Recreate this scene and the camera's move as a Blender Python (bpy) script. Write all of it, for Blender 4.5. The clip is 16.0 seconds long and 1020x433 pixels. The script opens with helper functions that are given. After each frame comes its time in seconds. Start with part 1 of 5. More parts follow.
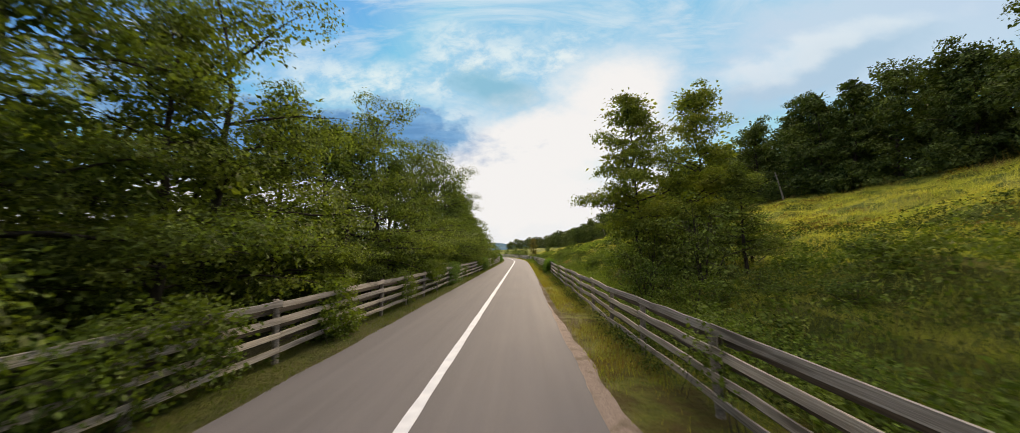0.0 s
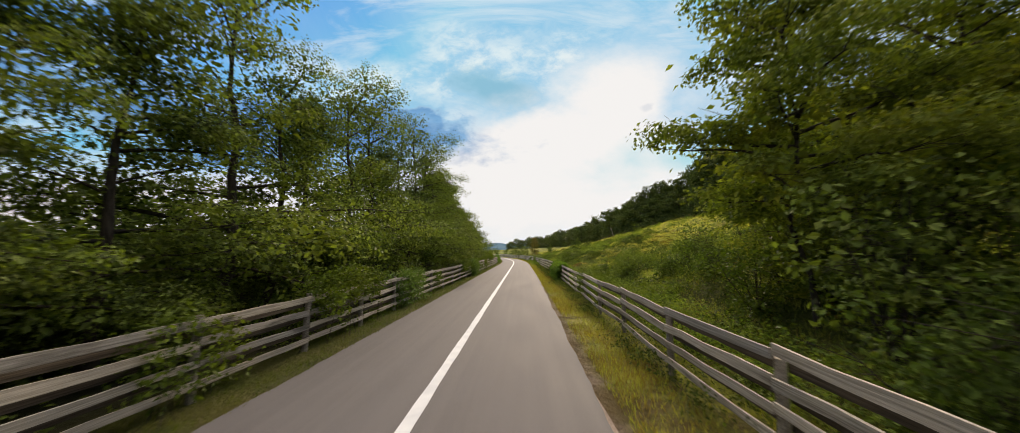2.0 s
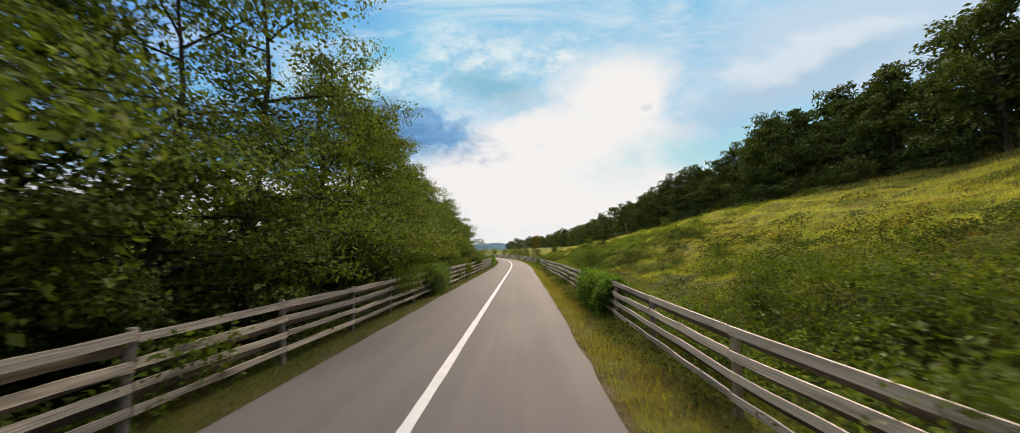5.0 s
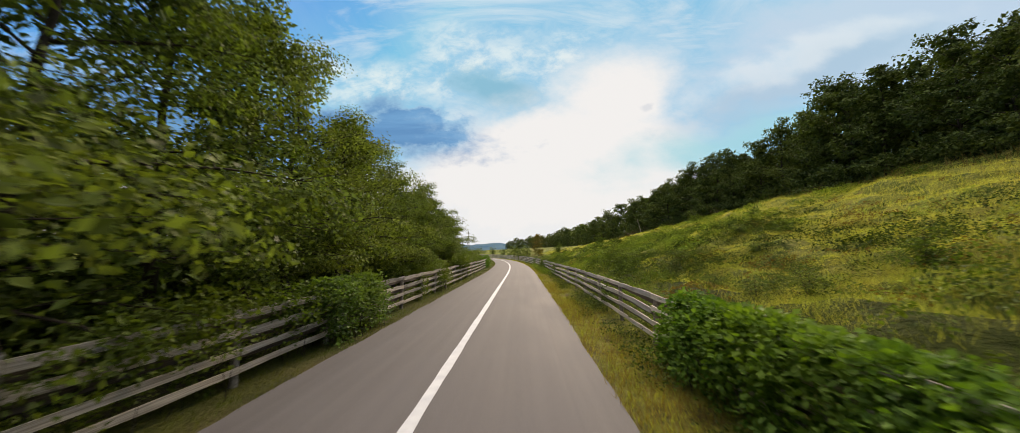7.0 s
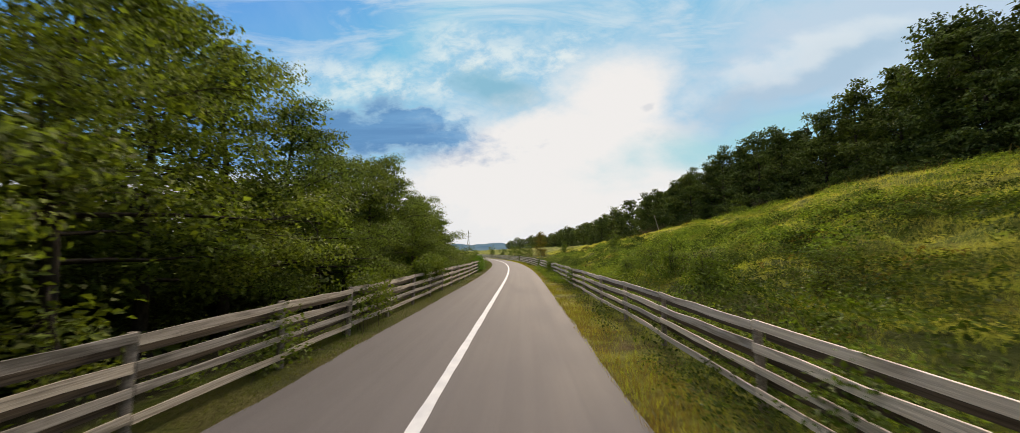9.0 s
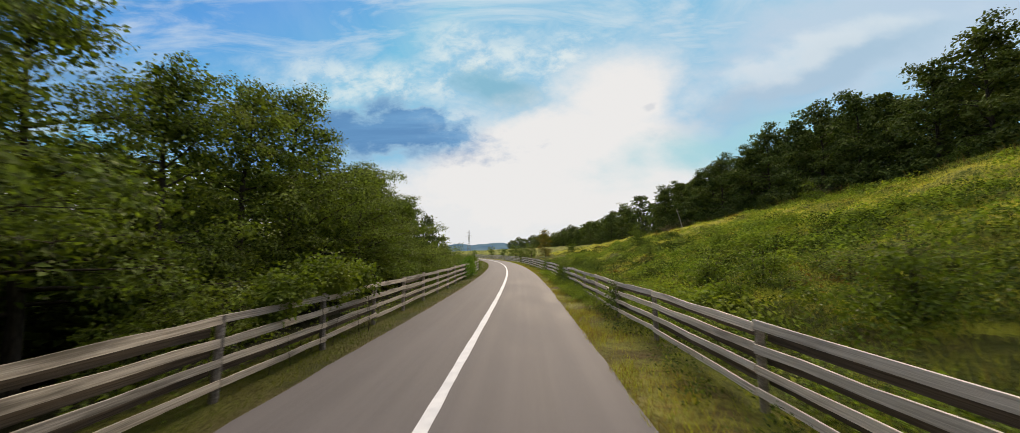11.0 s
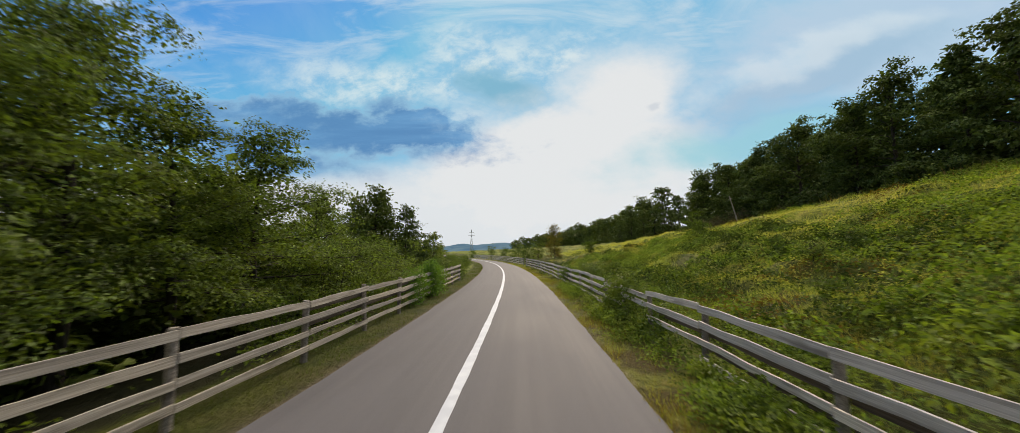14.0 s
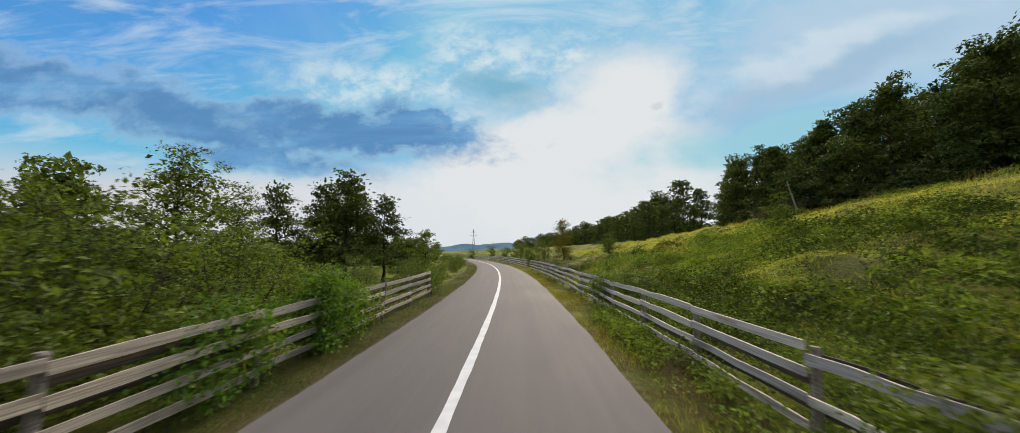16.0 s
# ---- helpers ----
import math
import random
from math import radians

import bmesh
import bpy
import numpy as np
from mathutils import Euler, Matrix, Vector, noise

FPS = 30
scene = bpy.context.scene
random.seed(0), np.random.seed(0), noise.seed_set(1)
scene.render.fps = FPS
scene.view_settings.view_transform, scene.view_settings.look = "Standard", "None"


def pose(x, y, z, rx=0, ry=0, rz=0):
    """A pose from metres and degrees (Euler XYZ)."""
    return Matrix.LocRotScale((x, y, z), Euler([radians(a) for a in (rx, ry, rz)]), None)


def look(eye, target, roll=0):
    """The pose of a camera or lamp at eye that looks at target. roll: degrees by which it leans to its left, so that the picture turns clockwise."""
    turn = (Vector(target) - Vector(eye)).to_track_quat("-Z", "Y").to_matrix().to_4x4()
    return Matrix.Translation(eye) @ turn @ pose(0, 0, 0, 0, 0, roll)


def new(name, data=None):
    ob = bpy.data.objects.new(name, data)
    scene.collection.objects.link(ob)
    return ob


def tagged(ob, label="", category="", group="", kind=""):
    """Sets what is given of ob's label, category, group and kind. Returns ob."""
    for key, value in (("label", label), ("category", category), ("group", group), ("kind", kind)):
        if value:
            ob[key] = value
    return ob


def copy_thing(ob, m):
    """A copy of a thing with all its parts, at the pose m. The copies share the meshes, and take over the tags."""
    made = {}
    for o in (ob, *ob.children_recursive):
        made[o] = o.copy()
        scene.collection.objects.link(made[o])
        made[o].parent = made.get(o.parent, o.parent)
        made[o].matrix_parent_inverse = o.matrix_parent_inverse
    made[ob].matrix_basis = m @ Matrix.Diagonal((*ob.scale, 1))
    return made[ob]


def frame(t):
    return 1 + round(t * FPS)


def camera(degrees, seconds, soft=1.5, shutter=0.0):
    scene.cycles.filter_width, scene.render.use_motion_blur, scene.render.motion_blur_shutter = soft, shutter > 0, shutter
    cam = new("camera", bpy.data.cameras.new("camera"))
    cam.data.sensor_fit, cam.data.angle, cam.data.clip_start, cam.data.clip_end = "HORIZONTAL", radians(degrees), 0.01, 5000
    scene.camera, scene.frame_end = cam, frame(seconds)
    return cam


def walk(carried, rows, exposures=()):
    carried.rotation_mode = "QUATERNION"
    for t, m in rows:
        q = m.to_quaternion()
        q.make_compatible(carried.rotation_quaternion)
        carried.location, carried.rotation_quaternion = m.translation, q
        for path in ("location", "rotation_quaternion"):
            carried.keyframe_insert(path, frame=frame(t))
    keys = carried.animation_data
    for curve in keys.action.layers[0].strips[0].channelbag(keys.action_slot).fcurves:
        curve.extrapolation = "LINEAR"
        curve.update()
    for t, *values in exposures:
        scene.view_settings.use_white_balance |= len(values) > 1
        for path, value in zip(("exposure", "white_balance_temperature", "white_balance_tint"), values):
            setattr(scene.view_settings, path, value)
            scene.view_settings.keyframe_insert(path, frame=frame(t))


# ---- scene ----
# A country road in a green valley, fenced on both sides. Y runs along the road, X to its right.
cam = camera(105.1, 16.0, soft=0.75, shutter=0.34)
EYE, SPEED, PITCH = 2.1, 5.35, 5.2
ROWS = [  # seconds, sideways, yaw to the left
    (0.0, 0.03, 1.70), (2.0, 0.01, 1.70), (4.0, 0.0, 1.70), (7.0, -0.02, 1.72), (9.0, -0.09, 1.85), (11.5, -0.185, 2.15),
    (13.0, -0.265, 2.45), (14.0, -0.34, 2.62), (15.0, -0.425, 2.80), (16.0, -0.53, 3.05),
]
walk(cam, [(t, pose(x, SPEED * t, EYE, 90 + PITCH, 0, yaw)) for t, x, yaw in ROWS],
     exposures=[(0.0, 0.20, 8200, 15), (9.0, 0.14, 8200, 15), (11.5, 0.08, 8050, 14), (16.0, 0.01, 7600, 11)])

# ---- light ----
SUN_TURN, SUN_RISE = 11.0, 24.0
sun = new("sun", bpy.data.lights.new("sun", "SUN"))
sun.data.energy, sun.data.angle, sun.data.color = 3.0, radians(13), (1.0, 0.90, 0.76)
sun.matrix_basis = look((0, 0, 60), Vector((0, 0, 60)) - Vector((math.sin(radians(SUN_TURN)) * math.cos(radians(SUN_RISE)), math.cos(radians(SUN_TURN)) * math.cos(radians(SUN_RISE)), math.sin(radians(SUN_RISE)))))


class Nodes:
    """Short hand for node trees."""

    def __init__(self, tree):
        self.tree = tree
        tree.nodes.clear()

    def add(self, kind, **settings):
        node = self.tree.nodes.new(kind)
        for key, value in settings.items():
            if key == "blend_type":
                node.blend_type = value
            elif key == "data_type":
                node.data_type = value
            elif key == "operation":
                node.operation = value
            elif key == "use_clamp":
                node.use_clamp = value
        return node

    def put(self, socket, value):
        if isinstance(value, bpy.types.NodeSocket):
            self.tree.links.new(value, socket)
        elif isinstance(value, (tuple, list)) and socket.type == "RGBA" and len(value) == 3:
            socket.default_value = (*value, 1)
        else:
            socket.default_value = value

    def math(self, operation, a, b=0.0, c=0.0, clamp=False):
        node = self.add("ShaderNodeMath", operation=operation, use_clamp=clamp)
        self.put(node.inputs[0], a), self.put(node.inputs[1], b), self.put(node.inputs[2], c)
        return node.outputs[0]

    def vec(self, operation, a, b=(0, 0, 0)):
        node = self.add("ShaderNodeVectorMath", operation=operation)
        self.put(node.inputs[0], a), self.put(node.inputs[1], b)
        return node.outputs["Value" if operation in ("DOT_PRODUCT", "LENGTH", "DISTANCE") else "Vector"]

    def step(self, value, low, high, to_low=0.0, to_high=1.0):
        node = self.add("ShaderNodeMapRange")
        node.interpolation_type = "SMOOTHSTEP"
        for i, v in enumerate((value, low, high, to_low, to_high)):
            self.put(node.inputs[i], v)
        return node.outputs[0]

    def mix(self, fac, a, b, blend="MIX"):
        node = self.add("ShaderNodeMix", data_type="RGBA", blend_type=blend)
        self.put(node.inputs[0], fac), self.put(node.inputs[6], a), self.put(node.inputs[7], b)
        return node.outputs[2]

    def noise(self, vector, scale, detail=4.0, rough=0.55, warp=0.0):
        node = self.add("ShaderNodeTexNoise")
        self.put(node.inputs["Vector"], vector)
        for key, v in (("Scale", scale), ("Detail", detail), ("Roughness", rough), ("Distortion", warp)):
            node.inputs[key].default_value = v
        return node.outputs["Fac"]

    def scaled(self, vector, scale, turn=0.0, move=(0, 0, 0)):
        node = self.add("ShaderNodeMapping")
        self.put(node.inputs["Vector"], vector)
        node.inputs["Scale"].default_value = scale
        node.inputs["Rotation"].default_value = (0, 0, radians(turn))
        node.inputs["Location"].default_value = move
        return node.outputs[0]

    def bump(self, height, strength, distance=0.02):
        node = self.add("ShaderNodeBump")
        node.inputs["Strength"].default_value, node.inputs["Distance"].default_value = strength, distance
        self.put(node.inputs["Height"], height)
        return node.outputs[0]


def make_sky():
    """Evening sky: blue above, thin streaks, a white veil before the sun, a blue-grey cloud bank beside it."""
    world = bpy.data.worlds.new("evening_sky")
    scene.world = world
    world.use_nodes = True
    n = Nodes(world.node_tree)
    ray = n.vec("NORMALIZE", n.add("ShaderNodeTexCoord").outputs["Generated"])
    split = n.add("ShaderNodeSeparateXYZ")
    n.put(split.inputs[0], ray)
    dx, dy, dz = split.outputs
    blue = n.add("ShaderNodeTexSky")
    blue.sky_type, blue.sun_disc = "NISHITA", False
    blue.sun_elevation, blue.sun_rotation = radians(SUN_RISE), radians(SUN_TURN)
    blue.air_density, blue.dust_density, blue.ozone_density = 1.0, 0.6, 3.0
    clear = n.add("ShaderNodeBackground")
    tinted = n.mix(1.0, blue.outputs[0], (0.19, 0.84, 1.30), "MULTIPLY")
    n.put(clear.inputs[0], n.mix(1.0, tinted, (0.85, 3.25, 5.7), "DARKEN"))
    clear.inputs[1].default_value = 0.145
    # high cloud as a flat layer seen from below
    up = n.math("ADD", n.math("MAXIMUM", dz, 0.0), 0.16)
    flat = n.add("ShaderNodeCombineXYZ")
    n.put(flat.inputs[0], n.math("DIVIDE", dx, up)), n.put(flat.inputs[1], n.math("DIVIDE", dy, up))
    deck = flat.outputs[0]
    streaks = n.noise(n.scaled(deck, (1.9, 0.42, 1), 14), 1.0, 10, 0.62, 0.7)
    fibres = n.noise(n.scaled(deck, (4.2, 0.7, 1), 20, (1.3, 4.0, 0)), 1.0, 8, 0.6, 0.5)
    # lower cloud by the slopes of the sight line towards the valley's end
    ahead = n.math("MAXIMUM", dy, 0.05)
    away, rise = n.math("DIVIDE", dx, ahead), n.math("DIVIDE", dz, ahead)
    pair = n.add("ShaderNodeCombineXYZ")
    n.put(pair.inputs[0], away), n.put(pair.inputs[1], rise)
    spot = pair.outputs[0]
    front = n.step(dy, 0.1, 0.4)
    billow = n.noise(n.scaled(spot, (1, 1.7, 1), -12), 5.5, 10, 0.62, 0.12)
    curl = n.noise(n.scaled(spot, (1, 1.5, 1), -25, (4.1, 2.2, 0)), 12.0, 9, 0.64, 0.2)
    ragged = n.math("ADD", n.math("MULTIPLY", n.math("SUBTRACT", billow, 0.5), 1.5), n.math("MULTIPLY", n.math("SUBTRACT", curl, 0.5), 0.8))

    stir = n.add("ShaderNodeTexNoise")
    n.put(stir.inputs["Vector"], n.scaled(spot, (1, 1.6, 1), -15))
    stir.inputs["Scale"].default_value, stir.inputs["Detail"].default_value = 3.2, 6
    bend = n.vec("MULTIPLY", n.vec("SUBTRACT", stir.outputs["Color"], (0.5, 0.5, 0.5)), (0.30, 0.16, 0.0))
    bent = n.vec("ADD", spot, bend)

    def patch(x, y, wide, tall, turn, soft=0.35, rough=1.0):
        """A soft ragged oval in the sky."""
        node = n.add("ShaderNodeMapping")
        node.vector_type = "TEXTURE"
        n.put(node.inputs["Vector"], bent)
        node.inputs["Location"].default_value = (x, y, 0)
        node.inputs["Rotation"].default_value = (0, 0, radians(turn))
        node.inputs["Scale"].default_value = (wide, tall, 1)
        far = n.math("ADD", n.vec("LENGTH", node.outputs[0]), n.math("MULTIPLY", ragged, rough))
        return n.math("MULTIPLY", n.step(far, 1.0 + soft, 1.0 - soft), front)

    def union(*masks):
        whole = masks[0]
        for mask in masks[1:]:
            whole = n.math("MAXIMUM", whole, mask)
        return whole

    # thin streaks everywhere, denser towards the right
    lean = n.step(n.math("DIVIDE", dx, n.math("ADD", n.math("ABSOLUTE", dy), 0.2)), -0.45, 0.45, 0.22, 1.0)
    thin = n.math("MULTIPLY", n.math("MULTIPLY", n.step(streaks, 0.36, 0.72), n.step(fibres, 0.2, 0.7, 0.55, 1.0)), lean)
    wisps = n.noise(n.scaled(spot, (1.3, 6.0, 1), 22), 1.7, 9, 0.62, 0.5)
    thin = n.math("MAXIMUM", thin, n.math("MULTIPLY", n.math("MULTIPLY", n.step(wisps, 0.38, 0.70), front), 0.74))
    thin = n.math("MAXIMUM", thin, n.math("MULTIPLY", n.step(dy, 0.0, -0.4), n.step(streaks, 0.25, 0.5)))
    thin = n.math("MAXIMUM", thin, n.step(dz, 0.54, 0.85, 0.0, 0.9))
    haze = patch(1.05, 0.62, 0.72, 0.22, 20, 0.6, 0.6)
    colour = n.mix(haze, (0.62, 0.77, 0.93), (0.50, 0.65, 0.87))
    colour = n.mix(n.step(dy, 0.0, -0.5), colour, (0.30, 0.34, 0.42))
    colour = n.mix(n.step(dz, 0.52, 0.95), colour, (1.95, 1.86, 1.76))
    cover = n.math("MAXIMUM", n.math("MULTIPLY", thin, 0.85), n.math("MULTIPLY", haze, 0.75))

    def lay(colour, cover, mask, tint):
        """Another layer over the cloud so far."""
        return n.mix(mask, colour, tint), n.math("MAXIMUM", cover, mask)

    # torn white cloud round a blue window over the veil
    feather = n.math("MULTIPLY", union(patch(-0.36, 0.45, 0.34, 0.085, -8, 0.75), patch(-0.12, 0.50, 0.20, 0.14, 0, 0.75), patch(0.10, 0.50, 0.20, 0.10, 35, 0.8)), n.step(curl, 0.34, 0.66, 0.30, 1.0))
    colour, cover = lay(colour, cover, n.math("MULTIPLY", feather, 0.85), (0.66, 0.84, 0.96))
    window = n.math("MULTIPLY", patch(-0.075, 0.43, 0.12, 0.055, -14, 0.6, 1.1), 0.8)
    colour, cover = lay(colour, cover, window, (0.085, 0.38, 0.62))
    # the white veil before the sun, and the pale band above the horizon
    belt = n.math("ADD", rise, n.math("MULTIPLY", ragged, 0.05))
    low = n.math("MULTIPLY", n.math("MULTIPLY", n.step(belt, 0.30, 0.15), front), 0.95)
    low = n.math("MAXIMUM", low, n.math("MULTIPLY", n.step(dz, 0.22, 0.08), 0.92))
    colour, cover = lay(colour, cover, low, n.mix(n.step(away, -1.2, -0.3), (0.64, 0.66, 0.75), (0.67, 0.76, 0.89)))
    veil = union(patch(0.10, 0.20, 0.50, 0.19, 6, 0.4, 0.5), patch(0.22, 0.38, 0.25, 0.15, 38, 0.55, 0.5), patch(0.02, 0.29, 0.26, 0.10, 25, 0.45, 0.6))
    colour, cover = lay(colour, cover, veil, (0.69, 0.79, 0.92))
    # to the right of the veil: a pale blue gap, a grey band, a bright streak
    gap = n.math("MULTIPLY", patch(0.62, 0.285, 0.32, 0.06, 10, 0.6, 0.7), 0.85)
    colour, cover = lay(colour, cover, gap, (0.24, 0.60, 0.80))
    grey = n.math("MULTIPLY", patch(0.74, 0.45, 0.32, 0.05, 21, 0.6, 0.7), 0.75)
    colour, cover = lay(colour, cover, grey, (0.36, 0.52, 0.74))
    bright = n.math("MULTIPLY", union(patch(0.74, 0.505, 0.30, 0.032, 21, 0.6, 0.9), patch(0.62, 0.46, 0.12, 0.04, 24, 0.6, 0.9)), 0.6)
    colour, cover = lay(colour, cover, bright, (0.78, 0.87, 0.98))
    colour, cover = lay(colour, cover, n.math("MULTIPLY", patch(0.322, 0.383, 0.02, 0.010, 15, 0.5, 0.4), 0.4), (0.40, 0.52, 0.70))
    # blue-grey bank to the left of the sun, torn along its lower edge
    bank = union(patch(-1.40, 0.48, 0.50, 0.085, -15, 0.5, 1.1), patch(-0.95, 0.385, 0.42, 0.070, -20, 0.5, 1.2), patch(-0.56, 0.335, 0.42, 0.08, -6, 0.4, 1.25), patch(-0.33, 0.318, 0.21, 0.055, 0, 0.28, 1.4), patch(-0.76, 0.265, 0.24, 0.045, -14, 0.5, 1.3))
    bank = n.math("MULTIPLY", bank, n.step(billow, 0.28, 0.50, 0.70, 0.95))
    colour, cover = lay(colour, cover, bank, n.mix(n.step(wisps, 0.4, 0.75), (0.056, 0.225, 0.54), (0.12, 0.37, 0.74)))
    cloud = n.add("ShaderNodeBackground")
    n.put(cloud.inputs[0], colour)
    cloud.inputs[1].default_value = 1.0
    both = n.add("ShaderNodeMixShader")
    n.put(both.inputs[0], cover)
    n.put(both.inputs[1], clear.outputs[0]), n.put(both.inputs[2], cloud.outputs[0])
    n.put(n.add("ShaderNodeOutputWorld").inputs[0], both.outputs[0])


make_sky()


# ---- materials ----
def material(name):
    mat = bpy.data.materials.new(name)
    mat.use_nodes = True
    return mat, Nodes(mat.node_tree)


def finish(n, colour, rough=0.9, normal=None, spec=0.3, metal=0.0):
    bsdf = n.add("ShaderNodeBsdfPrincipled")
    n.put(bsdf.inputs["Base Color"], colour), n.put(bsdf.inputs["Roughness"], rough)
    bsdf.inputs["Specular IOR Level"].default_value, bsdf.inputs["Metallic"].default_value = spec, metal
    if normal is not None:
        n.put(bsdf.inputs["Normal"], normal)
    n.put(n.add("ShaderNodeOutputMaterial").inputs[0], bsdf.outputs[0])


def leaf_material(name, dark, light, old, glow=0.35, gloss=0.16, skew=1.5):
    """Leaves: each its own shade, each plant its own tint, light shining through."""
    mat, n = material(name)
    island = n.add("ShaderNodeNewGeometry").outputs["Random Per Island"]
    plant = n.add("ShaderNodeObjectInfo").outputs["Random"]
    where = n.add("ShaderNodeTexCoord").outputs["Object"]
    patch = n.noise(where, 0.55, 2)
    drift = n.math("ADD", n.math("MULTIPLY", island, 0.55), n.math("MULTIPLY", n.noise(where, 1.7, 2), 0.45), clamp=True)
    colour = n.mix(n.math("POWER", drift, skew), dark, light)
    colour = n.mix(n.step(patch, 0.42, 0.7, 0.0, 0.55), colour, old)
    colour = n.mix(1.0, colour, n.mix(plant, (0.78, 0.86, 0.82), (1.12, 1.10, 0.94)), "MULTIPLY")
    front = n.add("ShaderNodeBsdfPrincipled")
    n.put(front.inputs["Base Color"], colour)
    front.inputs["Roughness"].default_value, front.inputs["Specular IOR Level"].default_value = 0.78 - gloss, gloss
    back = n.add("ShaderNodeBsdfTranslucent")
    n.put(back.inputs[0], n.mix(1.0, colour, (1.40, 1.5, 0.50), "MULTIPLY"))
    both = n.add("ShaderNodeMixShader")
    both.inputs[0].default_value = glow
    n.put(both.inputs[1], front.outputs[0]), n.put(both.inputs[2], back.outputs[0])
    n.put(n.add("ShaderNodeOutputMaterial").inputs[0], both.outputs[0])
    return mat


def asphalt_material():
    mat, n = material("worn_asphalt")
    where = n.add("ShaderNodeTexCoord").outputs["Object"]
    lanes = n.add("ShaderNodeTexCoord").outputs["UV"]
    grain = n.noise(where, 90, 3, 0.7)
    blotch = n.noise(n.scaled(where, (1, 0.25, 1)), 0.9, 5, 0.6)
    streak = n.noise(n.scaled(lanes, (2.2, 0.03, 1)), 1.6, 4, 0.5)
    colour = n.mix(n.step(blotch, 0.3, 0.7), (0.084, 0.081, 0.089), (0.109, 0.106, 0.116))
    colour = n.mix(n.step(streak, 0.35, 0.7, 0.0, 0.4), colour, (0.133, 0.126, 0.134))
    colour = n.mix(n.math("MULTIPLY", n.step(grain, 0.5, 0.75), 0.5), colour, (0.162, 0.154, 0.160))
    colour = n.mix(n.math("MULTIPLY", n.step(grain, 0.45, 0.28), 0.55), colour, (0.09, 0.085, 0.085))
    spots = n.noise(where, 2.3, 6, 0.7)
    colour = n.mix(n.math("MULTIPLY", n.step(spots, 0.66, 0.74), 0.35), colour, (0.11, 0.105, 0.105))
    finish(n, colour, n.step(blotch, 0.2, 0.8, 0.78, 0.9), n.bump(grain, 0.35, 0.01), 0.35)
    return mat


def paint_material():
    mat, n = material("road_paint")
    where = n.add("ShaderNodeTexCoord").outputs["Object"]
    wear = n.noise(where, 40, 5, 0.75)
    big = n.noise(where, 3, 3)
    colour = n.mix(n.step(big, 0.3, 0.7), (0.50, 0.54, 0.61), (0.62, 0.66, 0.72))
    colour = n.mix(n.math("MULTIPLY", n.step(wear, 0.60, 0.72), 0.7), colour, (0.34, 0.32, 0.31))
    finish(n, colour, 0.7, n.bump(wear, 0.2, 0.004), 0.4)
    return mat


def wood_material(name, pale, grey, stained):
    mat, n = material(name)
    where = n.add("ShaderNodeTexCoord").outputs["Object"]
    own = n.add("ShaderNodeObjectInfo").outputs["Random"]
    moved = n.vec("ADD", where, n.math("MULTIPLY", own, 37.0))
    grain = n.noise(n.scaled(moved, (40, 2.2, 40)), 1.0, 6, 0.65, 0.3)
    stain = n.noise(n.scaled(moved, (3, 1.2, 3)), 1.4, 4, 0.6)
    colour = n.mix(n.step(grain, 0.3, 0.72), grey, pale)
    colour = n.mix(n.step(stain, 0.52, 0.72, 0.0, 0.75), colour, stained)
    colour = n.mix(1.0, colour, n.mix(own, (0.72, 0.72, 0.74), (1.18, 1.12, 1.05)), "MULTIPLY")
    finish(n, colour, 0.85, n.bump(grain, 0.6, 0.01), 0.25)
    return mat


def bark_material(name, dark, light):
    mat, n = material(name)
    where = n.add("ShaderNodeTexCoord").outputs["Object"]
    ridge = n.noise(n.scaled(where, (9, 9, 2)), 1.5, 6, 0.65)
    finish(n, n.mix(n.step(ridge, 0.3, 0.7), dark, light), 0.9, n.bump(ridge, 0.8, 0.03), 0.2)
    return mat


